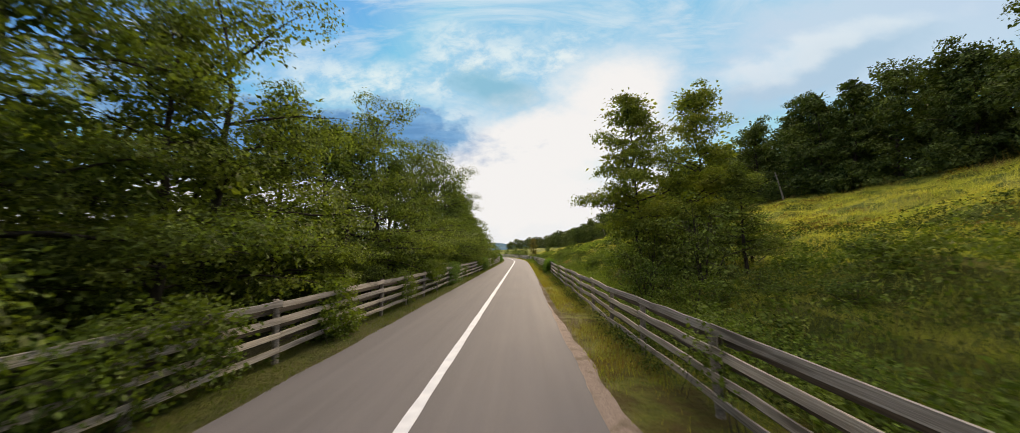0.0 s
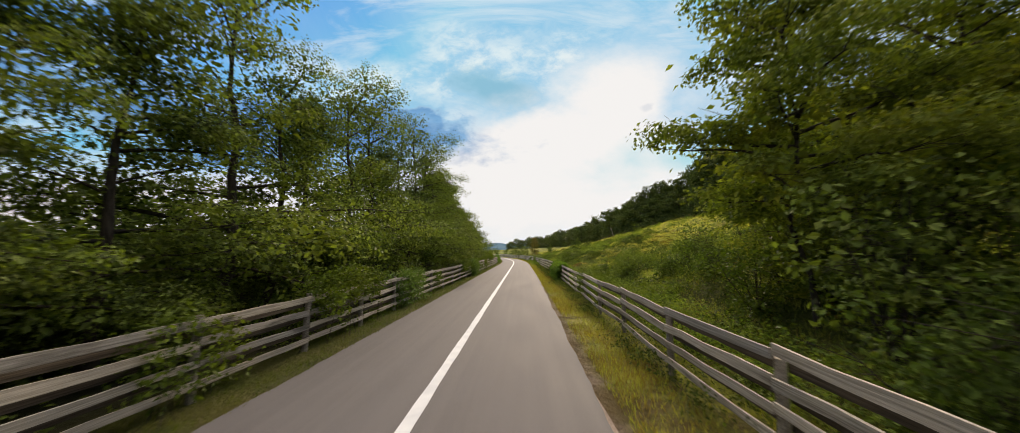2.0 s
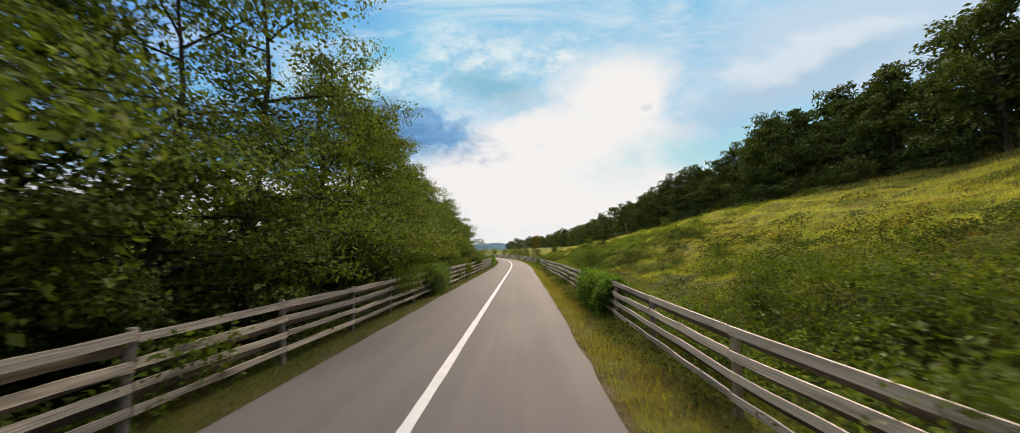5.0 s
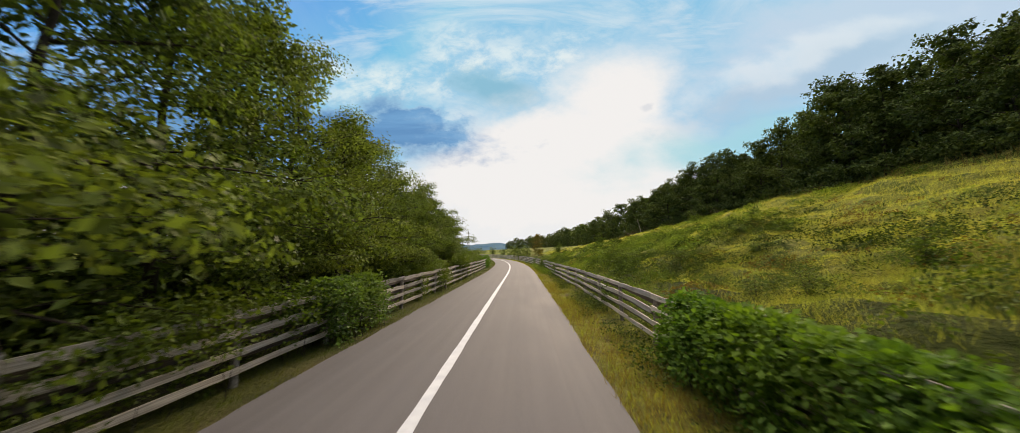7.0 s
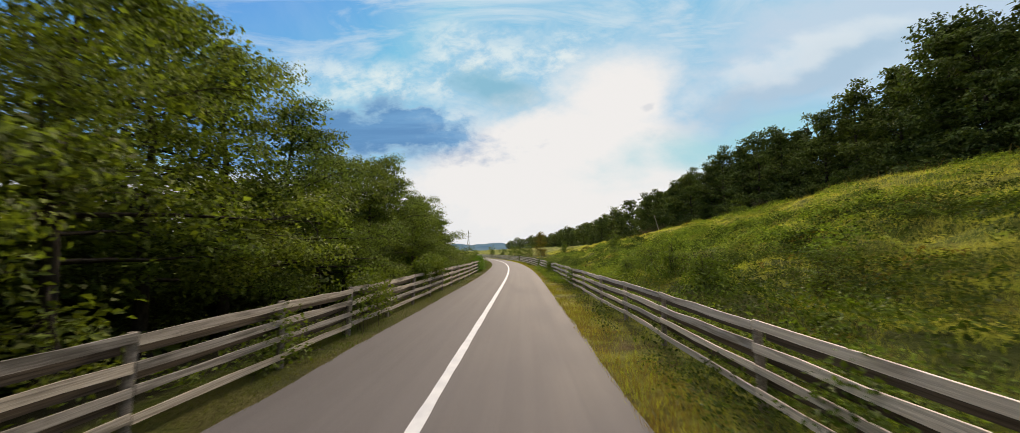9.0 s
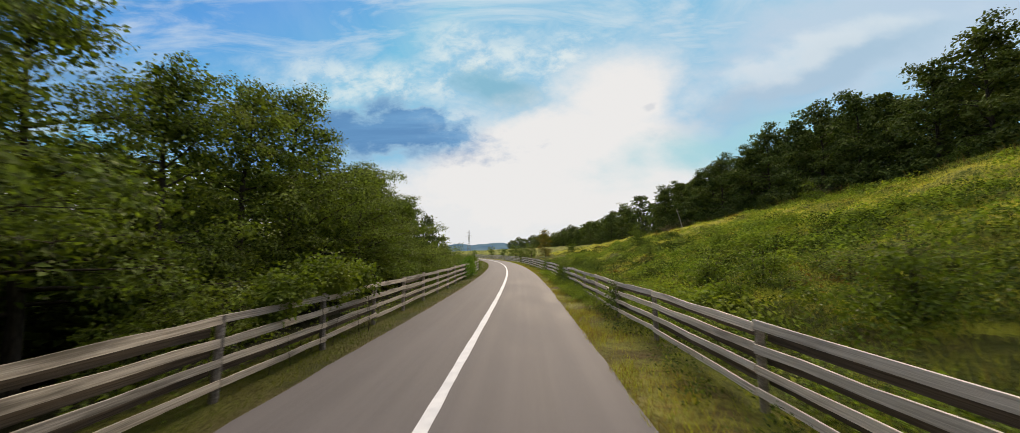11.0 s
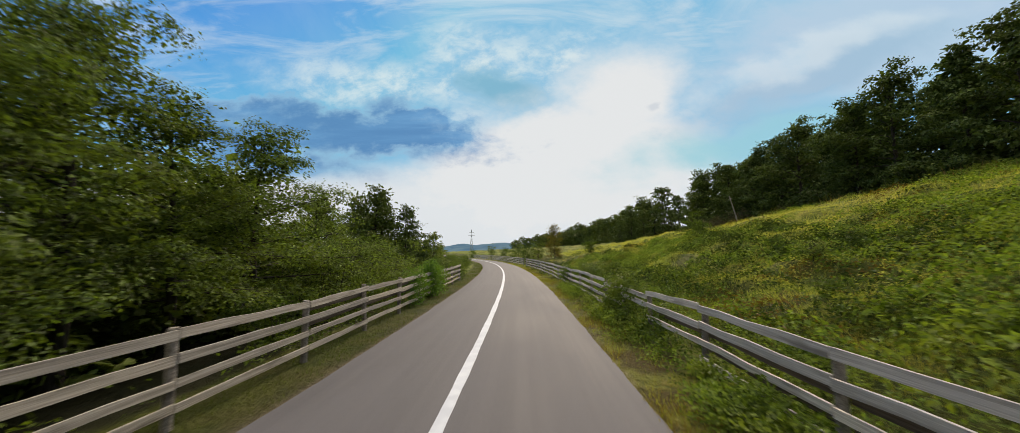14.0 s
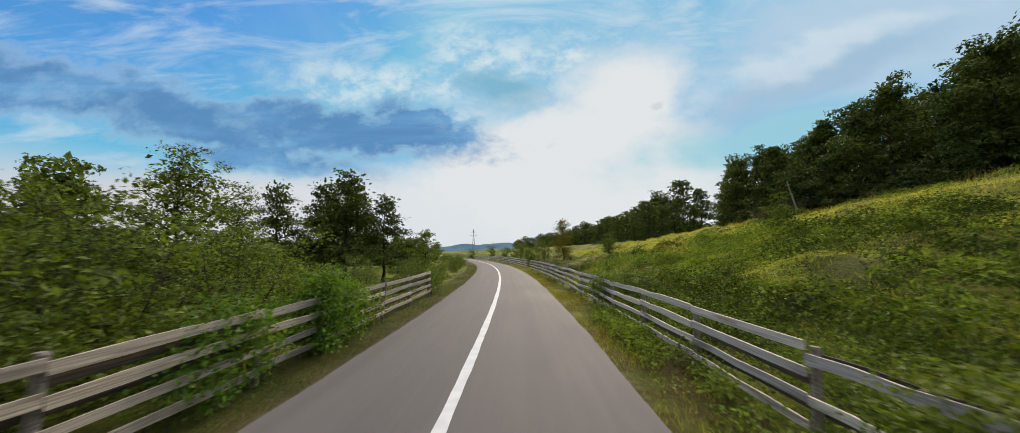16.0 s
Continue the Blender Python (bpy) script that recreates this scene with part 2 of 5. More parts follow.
def ground_material():
    mat, n = material("meadow_ground")
    coord = n.add("ShaderNodeTexCoord")
    where, lane = coord.outputs["Object"], n.add("ShaderNodeSeparateXYZ")
    n.put(lane.inputs[0], coord.outputs["UV"])
    across = lane.outputs[0]
    big = n.noise(n.scaled(where, (1, 0.55, 1)), 0.11, 5, 0.6)
    mid = n.noise(where, 0.7, 6, 0.65)
    fine = n.noise(where, 9, 5, 0.7)
    colour = n.mix(n.step(big, 0.36, 0.62), (0.120, 0.170, 0.024), (0.340, 0.345, 0.070))
    colour = n.mix(n.step(mid, 0.47, 0.60), colour, (0.090, 0.135, 0.018))
    colour = n.mix(n.step(mid, 0.44, 0.28, 0.0, 0.8), colour, (0.30, 0.205, 0.070))
    colour = n.mix(n.math("MULTIPLY", n.step(fine, 0.52, 0.36), 0.45), colour, (0.070, 0.100, 0.018))
    colour = n.mix(n.math("MULTIPLY", n.step(fine, 0.55, 0.75), 0.5), colour, (0.30, 0.28, 0.08))
    tuft = n.noise(n.scaled(where, (1, 0.7, 1)), 3.2, 5, 0.7, 0.5)
    colour = n.mix(n.math("MULTIPLY", n.step(tuft, 0.48, 0.34), 0.6), colour, (0.060, 0.085, 0.016))
    colour = n.mix(n.math("MULTIPLY", n.step(tuft, 0.55, 0.72), 0.6), colour, (0.31, 0.35, 0.060))
    # bare soil and grit along the road's edges
    wobble = n.math("MULTIPLY", n.math("SUBTRACT", mid, 0.5), 0.9)
    edge = n.math("ADD", n.math("ABSOLUTE", across), wobble)
    soil = n.mix(n.step(fine, 0.3, 0.7), (0.15, 0.115, 0.085), (0.27, 0.215, 0.17))
    colour = n.mix(n.step(edge, 3.0, 2.5), colour, soil)
    # darker ground under the left-hand trees
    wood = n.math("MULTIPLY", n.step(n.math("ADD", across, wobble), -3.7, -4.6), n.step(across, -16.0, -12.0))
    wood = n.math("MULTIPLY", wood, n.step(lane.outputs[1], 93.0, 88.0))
    verge = n.math("MULTIPLY", n.math("MULTIPLY", n.step(across, 4.9, 4.1), n.step(across, 0.0, 1.0)), n.step(mid, 0.34, 0.64))
    colour = n.mix(n.math("MULTIPLY", verge, 0.85), colour, n.mix(fine, (0.075, 0.050, 0.022), (0.17, 0.115, 0.045)))
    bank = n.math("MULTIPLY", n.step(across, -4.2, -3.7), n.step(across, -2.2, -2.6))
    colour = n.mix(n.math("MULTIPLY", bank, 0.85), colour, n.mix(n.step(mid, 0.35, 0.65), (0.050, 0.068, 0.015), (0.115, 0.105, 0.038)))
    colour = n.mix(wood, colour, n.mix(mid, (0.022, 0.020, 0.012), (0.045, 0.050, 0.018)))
    # shade in the gaps of the low growth, painted dark on the lower slope
    shaded = n.math("MULTIPLY", n.step(n.math("ADD", across, n.math("MULTIPLY", wobble, 9.0)), 16.0, 8.0), n.step(across, 4.5, 5.5))
    colour = n.mix(n.math("MULTIPLY", shaded, 0.8), colour, n.mix(fine, (0.016, 0.024, 0.007), (0.070, 0.085, 0.018)))
    track = n.noise(n.scaled(where, (1.5, 0.24, 1), 6), 1.0, 6, 0.6, 0.6)
    slope = n.step(across, 6.0, 9.0)
    colour = n.mix(n.math("MULTIPLY", n.math("MULTIPLY", n.step(track, 0.48, 0.38), 0.6), slope), colour, (0.075, 0.105, 0.018))
    colour = n.mix(n.math("MULTIPLY", n.math("MULTIPLY", n.step(track, 0.56, 0.66), 0.6), slope), colour, (0.35, 0.345, 0.075))
    finish(n, colour, 0.95, n.bump(n.math("ADD", n.math("ADD", fine, mid), n.math("MULTIPLY", tuft, 2.0)), 1.0, 0.22), 0.1)
    return mat


ASPHALT, PAINT, WOOD, GROUND = asphalt_material(), paint_material(), wood_material("weathered_wood", (0.80, 0.77, 0.72), (0.46, 0.43, 0.39), (0.17, 0.15, 0.13)), ground_material()
# darker copy of the board wood: the trees' shade is in its colour
SHADED_WOOD = wood_material("tree_shaded_wood", (0.56, 0.53, 0.475), (0.25, 0.23, 0.20), (0.07, 0.065, 0.05))
POST_WOOD = wood_material("old_post_wood", (0.36, 0.34, 0.31), (0.16, 0.145, 0.125), (0.06, 0.054, 0.045))
# rear planks: the shade behind the front boards is painted as dark colour
BACK_SHADE_WOOD = wood_material("shaded_back_plank", (0.150, 0.128, 0.105), (0.060, 0.050, 0.040), (0.030, 0.027, 0.020))
BARK = bark_material("alder_bark", (0.020, 0.016, 0.012), (0.075, 0.062, 0.050))
PALE_BARK = bark_material("pale_pole_wood", (0.20, 0.18, 0.15), (0.38, 0.35, 0.31))
ALDER = leaf_material("alder_leaf", (0.011, 0.020, 0.005), (0.345, 0.455, 0.122), (0.160, 0.185, 0.040), 0.32, 0.16, 1.8)
HEDGE = leaf_material("vine_leaf", (0.030, 0.085, 0.014), (0.200, 0.345, 0.075), (0.17, 0.26, 0.05), 0.34, 0.14, 1.6)
OAK = leaf_material("forest_leaf", (0.014, 0.027, 0.009), (0.185, 0.250, 0.075), (0.120, 0.145, 0.034), 0.16, 0.14)
SHRUB = leaf_material("shrub_leaf", (0.022, 0.042, 0.008), (0.205, 0.290, 0.060), (0.145, 0.175, 0.032), 0.30, 0.15)
NEEDLE = leaf_material("spruce_needle", (0.018, 0.030, 0.016), (0.050, 0.070, 0.028), (0.04, 0.055, 0.02), 0.1)
AUTUMN = leaf_material("rust_leaf", (0.12, 0.07, 0.018), (0.28, 0.17, 0.045), (0.20, 0.15, 0.04))
THORN = leaf_material("thorn_leaf", (0.045, 0.042, 0.026), (0.23, 0.20, 0.14), (0.16, 0.13, 0.08), 0.2, 0.1)
FERN = leaf_material("fern_leaf", (0.032, 0.066, 0.012), (0.370, 0.475, 0.120), (0.27, 0.29, 0.070), 0.36, 0.08, 1.5)
RUSTY = leaf_material("turning_leaf", (0.060, 0.062, 0.012), (0.34, 0.27, 0.070), (0.30, 0.17, 0.05))
GRASS = leaf_material("grass_blade", (0.260, 0.275, 0.072), (0.540, 0.525, 0.200), (0.50, 0.41, 0.175), 0.48, 0.06, 1.0)
LUSH = leaf_material("lush_grass_blade", (0.125, 0.150, 0.034), (0.390, 0.415, 0.110), (0.38, 0.29, 0.100), 0.45, 0.06, 1.1)
VERGE = leaf_material("verge_blade", (0.036, 0.062, 0.010), (0.140, 0.185, 0.032), (0.15, 0.13, 0.036), 0.34, 0.06)
STRAW = leaf_material("dry_grass_blade", (0.155, 0.105, 0.035), (0.40, 0.30, 0.12), (0.26, 0.15, 0.06), 0.3, 0.06)
YOUNG = leaf_material("young_leaf", (0.042, 0.068, 0.013), (0.330, 0.395, 0.096), (0.24, 0.23, 0.05), 0.36, 0.12)
IVY = leaf_material("dark_vine_leaf", (0.020, 0.050, 0.013), (0.260, 0.410, 0.125), (0.15, 0.21, 0.060), 0.32, 0.18, 1.7)
PALE_LEAF = leaf_material("pale_herb_leaf", (0.16, 0.22, 0.07), (0.44, 0.50, 0.22), (0.30, 0.34, 0.12), 0.34, 0.1)
WEED = leaf_material("weed_leaf", (0.013, 0.027, 0.007), (0.150, 0.205, 0.052), (0.125, 0.140, 0.034), 0.26, 0.08, 1.7)

# ---- plan ----


def centre(y):
    """The road's middle line: straight, then a bend to the left."""
    u = np.clip(np.asarray(y, float) - 72, 0, 108)
    rest = np.maximum(np.asarray(y, float) - 180, 0)
    return -1.38 - 0.0006 * u**2 - 4.5e-6 * u**3 - 0.287 * rest


def smooth(v, low, high):
    t = np.clip((v - low) / (high - low), 0, 1)
    return t * t * (3 - 2 * t)


def waves(x, y):
    return (np.sin(x * 0.9 + y * 0.37 + 1.3) * np.sin(y * 0.71 - x * 0.21) * 0.5
            + np.sin(x * 0.31 - y * 0.19 + 0.4) * np.sin(y * 0.23 + x * 0.11 + 2.0)
            + 0.35 * np.sin(x * 2.3 + 0.7 * y) * np.sin(y * 1.9 - x))


def height(x, y):
    """The ground's height: road bed, hillside to the right, low valley floor to the left."""
    x, y = np.asarray(x, float), np.asarray(y, float)
    u = x - centre(y)
    slope = np.interp(y, [0, 45, 60, 82, 98, 115, 130, 145, 170, 230, 300, 900], [0.285, 0.285, 0.308, 0.308, 0.282, 0.248, 0.220, 0.19, 0.145, 0.125, 0.115, 0.06])
    r = np.clip(u - 5.0, 0, None)
    crest = 28.0
    right = slope * (np.minimum(r, crest) + 0.45 * np.clip(r - crest, 0, 90) + 0.10 * np.clip(r - crest - 90, 0, None))
    left = -0.14 * np.clip(-u - 4.0, 0, 9.0)
    left = left + 0.05 * np.clip(-u - 150, 0, 900)
    z = np.where(u > 0, right, left)
    verge = smooth(np.abs(u), 2.4, 3.2)
    z = z - 0.05 - 0.04 * verge + 0.05 * waves(x * 2, y * 2) * smooth(np.abs(u), 3.0, 4.0)
    return z + (0.30 * waves(x * 0.6, y * 0.45) + 0.20 * waves(x * 1.7 + 3, y * 0.8)) * smooth(np.abs(u), 5.0, 10.0) + (0.15 * waves(x * 2.3 - 4, y * 1.7 + 2) + 0.13 * np.abs(np.sin(x * 1.25 + 0.8 * np.sin(y * 0.55))) * np.abs(np.sin(y * 0.62 + np.sin(x * 0.7))) + 0.10 * np.sin(u * 2.6 + 1.5 * np.sin(y * 0.13) + waves(x * 0.5, y * 0.5))) * smooth(u, 5.5, 8.0)


def mesh_of(name, verts, faces, uvs=None, flat=True):
    """A mesh from arrays; faces all have the same number of corners."""
    verts, faces = np.asarray(verts, np.float32), np.asarray(faces, np.int32)
    me = bpy.data.meshes.new(name)
    me.vertices.add(len(verts))
    me.vertices.foreach_set("co", verts.ravel())
    me.loops.add(faces.size)
    me.loops.foreach_set("vertex_index", faces.ravel())
    me.polygons.add(len(faces))
    me.polygons.foreach_set("loop_start", np.arange(0, faces.size, faces.shape[1], dtype=np.int32))
    me.polygons.foreach_set("use_smooth", np.full(len(faces), not flat))
    if uvs is not None:
        layer = me.uv_layers.new(name="lane")
        layer.data.foreach_set("uv", np.asarray(uvs, np.float32)[faces.ravel()].ravel())
    me.update(calc_edges=True)
    return me


def part(name, me, mat, parent, label=""):
    ob = new(name, me)
    if not me.materials:
        me.materials.append(mat)
    ob.parent = parent
    return tagged(ob, label)


def single(name, me, mat, label, category, kind="", group=""):
    ob = new(name, me)
    me.materials.append(mat)
    return tagged(ob, label, category, group, kind)


def sheet(us, ys, lift):
    """Corners, quads and lane coordinates of a strip along the road."""
    U, Y = np.meshgrid(us, ys)
    X = centre(Y) + U
    Z = lift(X, Y, U)
    n, m = U.shape
    i = (np.arange(n - 1)[:, None] * m + np.arange(m - 1)[None]).ravel()
    return np.stack([X, Y, Z], -1).reshape(-1, 3), np.stack([i, i + 1, i + m + 1, i + m], -1), np.stack([U, Y], -1).reshape(-1, 2)


# ---- ground, road ----
us = np.concatenate([-np.geomspace(1500, 20, 26), np.linspace(-18, -6, 13), np.linspace(-5.5, 5.5, 34), np.linspace(6, 60, 120), np.geomspace(64, 1500, 24)])
ys = np.concatenate([np.linspace(-120, -20, 12), np.arange(-18, 150, 0.5), np.arange(150, 182, 0.8), np.geomspace(184, 3000, 60)])
v, q, uv = sheet(us, ys, lambda X, Y, U: height(X, Y))
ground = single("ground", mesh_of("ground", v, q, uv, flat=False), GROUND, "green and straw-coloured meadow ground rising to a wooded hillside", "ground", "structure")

ys = np.concatenate([np.arange(-60, 190, 0.35), np.arange(190, 420, 3.0)])
rng = np.random.default_rng(3)
ragged = np.convolve(rng.normal(0, 0.035, len(ys) + 6), np.ones(4) / 4, "same")[3:-3]
ragged2 = np.convolve(rng.normal(0, 0.035, len(ys) + 6), np.ones(4) / 4, "same")[3:-3]
half_right = np.interp(ys, [0, 14, 45, 58, 76, 200], [2.45, 2.47, 2.78, 2.84, 2.76, 2.72])
cross = np.linspace(0, 1, 9)
left_edge, right_edge = np.interp(ys, [0, 60, 78, 200], [-2.52, -2.52, -2.40, -2.40]) + ragged, half_right + ragged2
U = left_edge[:, None] + cross[None] * (right_edge - left_edge)[:, None]
Y = np.repeat(ys[:, None], 9, 1)
Z = 0.015 - 0.05 * (cross[None] * 2 - 1) ** 8 + 0 * Y
top = np.stack([centre(Y) + U, Y, Z], -1)
rows = np.concatenate([top[:, :1] - [0.03, 0, 0.12], top, top[:, -1:] + [0.03, 0, -0.12]], 1)
rows[:, -1, 2] = rows[:, 0, 2] = -0.13
n_, m_ = rows.shape[:2]
i = (np.arange(n_ - 1)[:, None] * m_ + np.arange(m_ - 1)[None]).ravel()
lane = np.stack([np.concatenate([U[:, :1], U, U[:, -1:]], 1), np.repeat(ys[:, None], m_, 1)], -1)
road = single("road", mesh_of("road", rows.reshape(-1, 3), np.stack([i, i + 1, i + m_ + 1, i + m_], -1), lane.reshape(-1, 2)), ASPHALT,
              "narrow grey asphalt road with ragged edges, dry and worn", "road", "structure")

width = 0.085 + 0.006 * np.sin(ys * 1.7) + 0.004 * np.sin(ys * 5.1)
v = []
for s, z in ((-1, 0.016), (-1, 0.0215), (1, 0.0215), (1, 0.016)):
    v.append(np.stack([centre(ys) + s * width, ys, np.full(len(ys), z)], -1))
v = np.stack(v, 1)
i = (np.arange(len(ys) - 1)[:, None] * 4 + np.arange(3)[None]).ravel()
single("road_marking", mesh_of("road_marking", v.reshape(-1, 3), np.stack([i, i + 1, i + 5, i + 4], -1)), PAINT,
       "solid white painted centre line on the asphalt", "road marking", "structure")



def gravel_material():
    mat, n = material("shoulder_gravel")
    where = n.add("ShaderNodeTexCoord").outputs["Object"]
    grit, patch = n.noise(where, 55, 4, 0.7), n.noise(where, 2.5, 4)
    colour = n.mix(n.step(grit, 0.35, 0.65), (0.15, 0.115, 0.095), (0.36, 0.29, 0.25))
    colour = n.mix(n.step(patch, 0.5, 0.68, 0.0, 0.7), colour, (0.11, 0.085, 0.05))
    finish(n, colour, 0.95, n.bump(grit, 0.8, 0.02), 0.2)
    return mat


ys = np.arange(-12, 18, 0.4)
edge = np.interp(ys, [-12, 0, 9, 17.6], [0.55, 0.55, 0.42, 0.05]) * (1 + 0.12 * np.sin(ys * 1.7) + 0.08 * np.sin(ys * 4.3))
cross = np.linspace(0, 1, 5)
U = 2.40 + cross[None] * (edge[:, None] + 0.05)
Y = np.repeat(ys[:, None], 5, 1)
X = centre(Y) + U
Z = np.maximum(height(X, Y) + 0.012, -0.055) - 0.05 * cross[None] ** 6
i = (np.arange(len(ys) - 1)[:, None] * 5 + np.arange(4)[None]).ravel()
single("road_shoulder", mesh_of("road_shoulder", np.stack([X, Y, Z], -1).reshape(-1, 3), np.stack([i, i + 1, i + 6, i + 5], -1), flat=False), gravel_material(),
       "strip of pinkish gravel beside the asphalt edge", "road shoulder", "structure")


# ---- fences ----


def board_mesh(seed, high, mat, thick=0.032):
    """A sawn board one metre long along y, a little bowed and ragged."""
    r = np.random.default_rng(seed)
    v, f = [], []
    for k in range(5):
        y = -0.5 + k / 4
        bow, lip, low = r.normal(0, 0.006, 3)
        for sx, sz in ((-1, -1), (1, -1), (1, 1), (-1, 1)):
            v.append((sx * thick / 2 + bow * 0.6, y, sz * high / 2 + (lip if sz > 0 else low) + bow))
    for k in range(4):
        for j in range(4):
            a, b = k * 4 + j, k * 4 + (j + 1) % 4
            f.append((a, a + 4, b + 4, b))
    f += [(0, 1, 2, 3), (19, 18, 17, 16)]
    me = mesh_of("rail", v, f)
    me.materials.append(mat)
    return me


def post_mesh(seed, mat, high=1.50, w=0.125):
    r = np.random.default_rng(seed)
    v, f = [], []
    for z, s in ((-0.25, 1.0), (0.5, 0.97), (high - 0.28, 0.93), (high - 0.255, 0.8)):
        ox, oy = r.normal(0, 0.006, 2)
        for k in range(8):
            a = (k + 0.5) * math.pi / 4
            c = 0.5 * w * s / max(abs(math.cos(a)), abs(math.sin(a))) * (0.94 if k % 2 else 1.0)
            v.append((c * math.cos(a) + ox, c * math.sin(a) + oy, z))
    for k in range(3):
        for j in range(8):
            a, b = k * 8 + j, k * 8 + (j + 1) % 8
            f.append((a, b, b + 8, a + 8))
    for k in range(0, 6, 2):
        f.append((24, 25 + k, 26 + k, 27 + k if k < 4 else 31))
    me = mesh_of("post", v, f)
    me.materials.append(mat)
    return me


BOARDS = {(h, mat): [board_mesh(10 * k + int(h * 100), h, mat) for k in range(4)] for h in (0.105, 0.122) for mat in (WOOD, SHADED_WOOD, BACK_SHADE_WOOD)}
POSTS = [post_mesh(k, POST_WOOD) for k in range(4)]


def make_fence(label, posts, offset, side, front, behind, seed, gone=(), lower=None, stub=1.0, often=0.9, shaded=-99.0):
    """A plank fence: posts, planks on the road side and more behind. side: +1 where the road lies towards +x."""
    r = np.random.default_rng(seed)
    fence = tagged(new("fence"), label, "fence", "roadside fences")
    fence.location = (centre(posts[0]) + offset(posts[0]), posts[0], 0)
    bpy.context.view_layer.update()
    back = fence.matrix_basis.inverted()
    spots = []
    for y in posts:
        x = float(centre(y) + offset(y))
        spots.append((x, y, float(height(x, y)) + 0.05))
        ob = part("post", POSTS[r.integers(4)], POST_WOOD, fence)
        ob.matrix_basis = back @ pose(x, y, spots[-1][2] + r.normal(0, 0.02), r.normal(0, 1.5), r.normal(0, 1.5), r.uniform(-6, 6)) @ Matrix.Diagonal((1, 1, stub, 1))
    for k in range(len(spots) - 1):
        (xa, ya, za), (xb, yb, zb) = spots[k], spots[k + 1]
        long = math.hypot(xb - xa, yb - ya)
        for rank, (z, h) in enumerate(front + behind):
            first = rank < len(front)
            if (k, rank) in gone or (not first and r.uniform() > (often if ya < 66 else often * 0.6)):
                continue
            z = z + (lower or {}).get((k, rank), 0.0)
            put = side * (0.082 if first else -0.082)
            ja, jb = r.normal(0, 0.013, 2)
            slope = math.degrees(math.atan2(zb - za + jb - ja, long))
            # front boards short of the given y take the wood with painted tree shade
            ob = part("rail", BOARDS[h, BACK_SHADE_WOOD if not first else SHADED_WOOD if ya < shaded else WOOD][r.integers(4)], WOOD, fence, "" if first else "plank behind the posts, coloured dark for its shade")
            ob.matrix_basis = back @ pose((xa + xb) / 2 + put, (ya + yb) / 2, (za + zb + ja + jb) / 2 + z, slope, r.normal(0, 2), math.degrees(math.atan2(xa - xb, yb - ya))) \
                @ Matrix.Diagonal((1, (long - 0.02) * (1 if first else 0.985), 1, 1))
    return fence


FRONT = [(1.11, 0.122), (0.81, 0.122), (0.52, 0.105), (0.225, 0.105)]
BEHIND = [(0.975, 0.122), (0.675, 0.122), (0.38, 0.105)]


def left_offset(y):
    return float(np.interp(y, [0, 8, 56, 77, 98], [-3.5, -3.5, -3.3, -3.35, -3.45]))


def right_offset(y):
    return float(np.interp(y, [0, 12, 45, 60, 76, 95], [4.05, 4.05, 4.5, 4.6, 4.35, 4.3]))


LEFT_POSTS = [-13, -10, -7, -4, -1.05, 1.95, 4.9, 7.85, 10.75, 13.65, 16.5, 19.5, 22.5, 25.5, 28.5, 31.5, 34.6, 37.8, 40.9, 43.9, 46.9, 49.8, 52.7, 55.6, 58.5, 61.5,
              64.6, 67.7, 70.7, 73.65, 76.6, 79.7, 82.75, 85.8, 89.0, 92.0, 95.0, 98.1, 101.5, 105.2]
RIGHT_POSTS = [-11, -7.7, -4.4, -1.1, 2.2, 5.5, 8.8, 11.8, 15.0, 18.2, 21.7, 25.2, 28.9, 32.4, 35.9, 39.6, 43.4, 47.0, 50.2, 53.8, 57.6, 61.0, 64.6, 68.8, 72.4, 76.0, 79.3,
               82.4, 85.4, 88.0, 90.4, 93.35, 96.5, 99.8, 103, 106.2, 109.4, 112.6, 115.8, 119, 122.2, 125.4, 128.6, 131.8, 135]
make_fence("grey plank fence beside the trees, their shade coloured into the boards", LEFT_POSTS, left_offset, 1, FRONT, BEHIND, 5, stub=0.97, shaded=200)
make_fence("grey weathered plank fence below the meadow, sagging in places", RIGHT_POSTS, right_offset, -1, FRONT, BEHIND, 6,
           gone={(28, 2), (28, 3), (27, 3), (29, 1), (29, 3)}, lower={(29, 0): -0.14, (28, 0): -0.1}, stub=0.85, often=1.0, shaded=23.0)
FAR_POSTS = [float(y) for y in np.arange(138.2, 215, 3.3)]
make_fence("grey plank fence along the far bend of the road", FAR_POSTS, lambda y: 4.3, -1, FRONT, [], 8)

# ---- plants ----


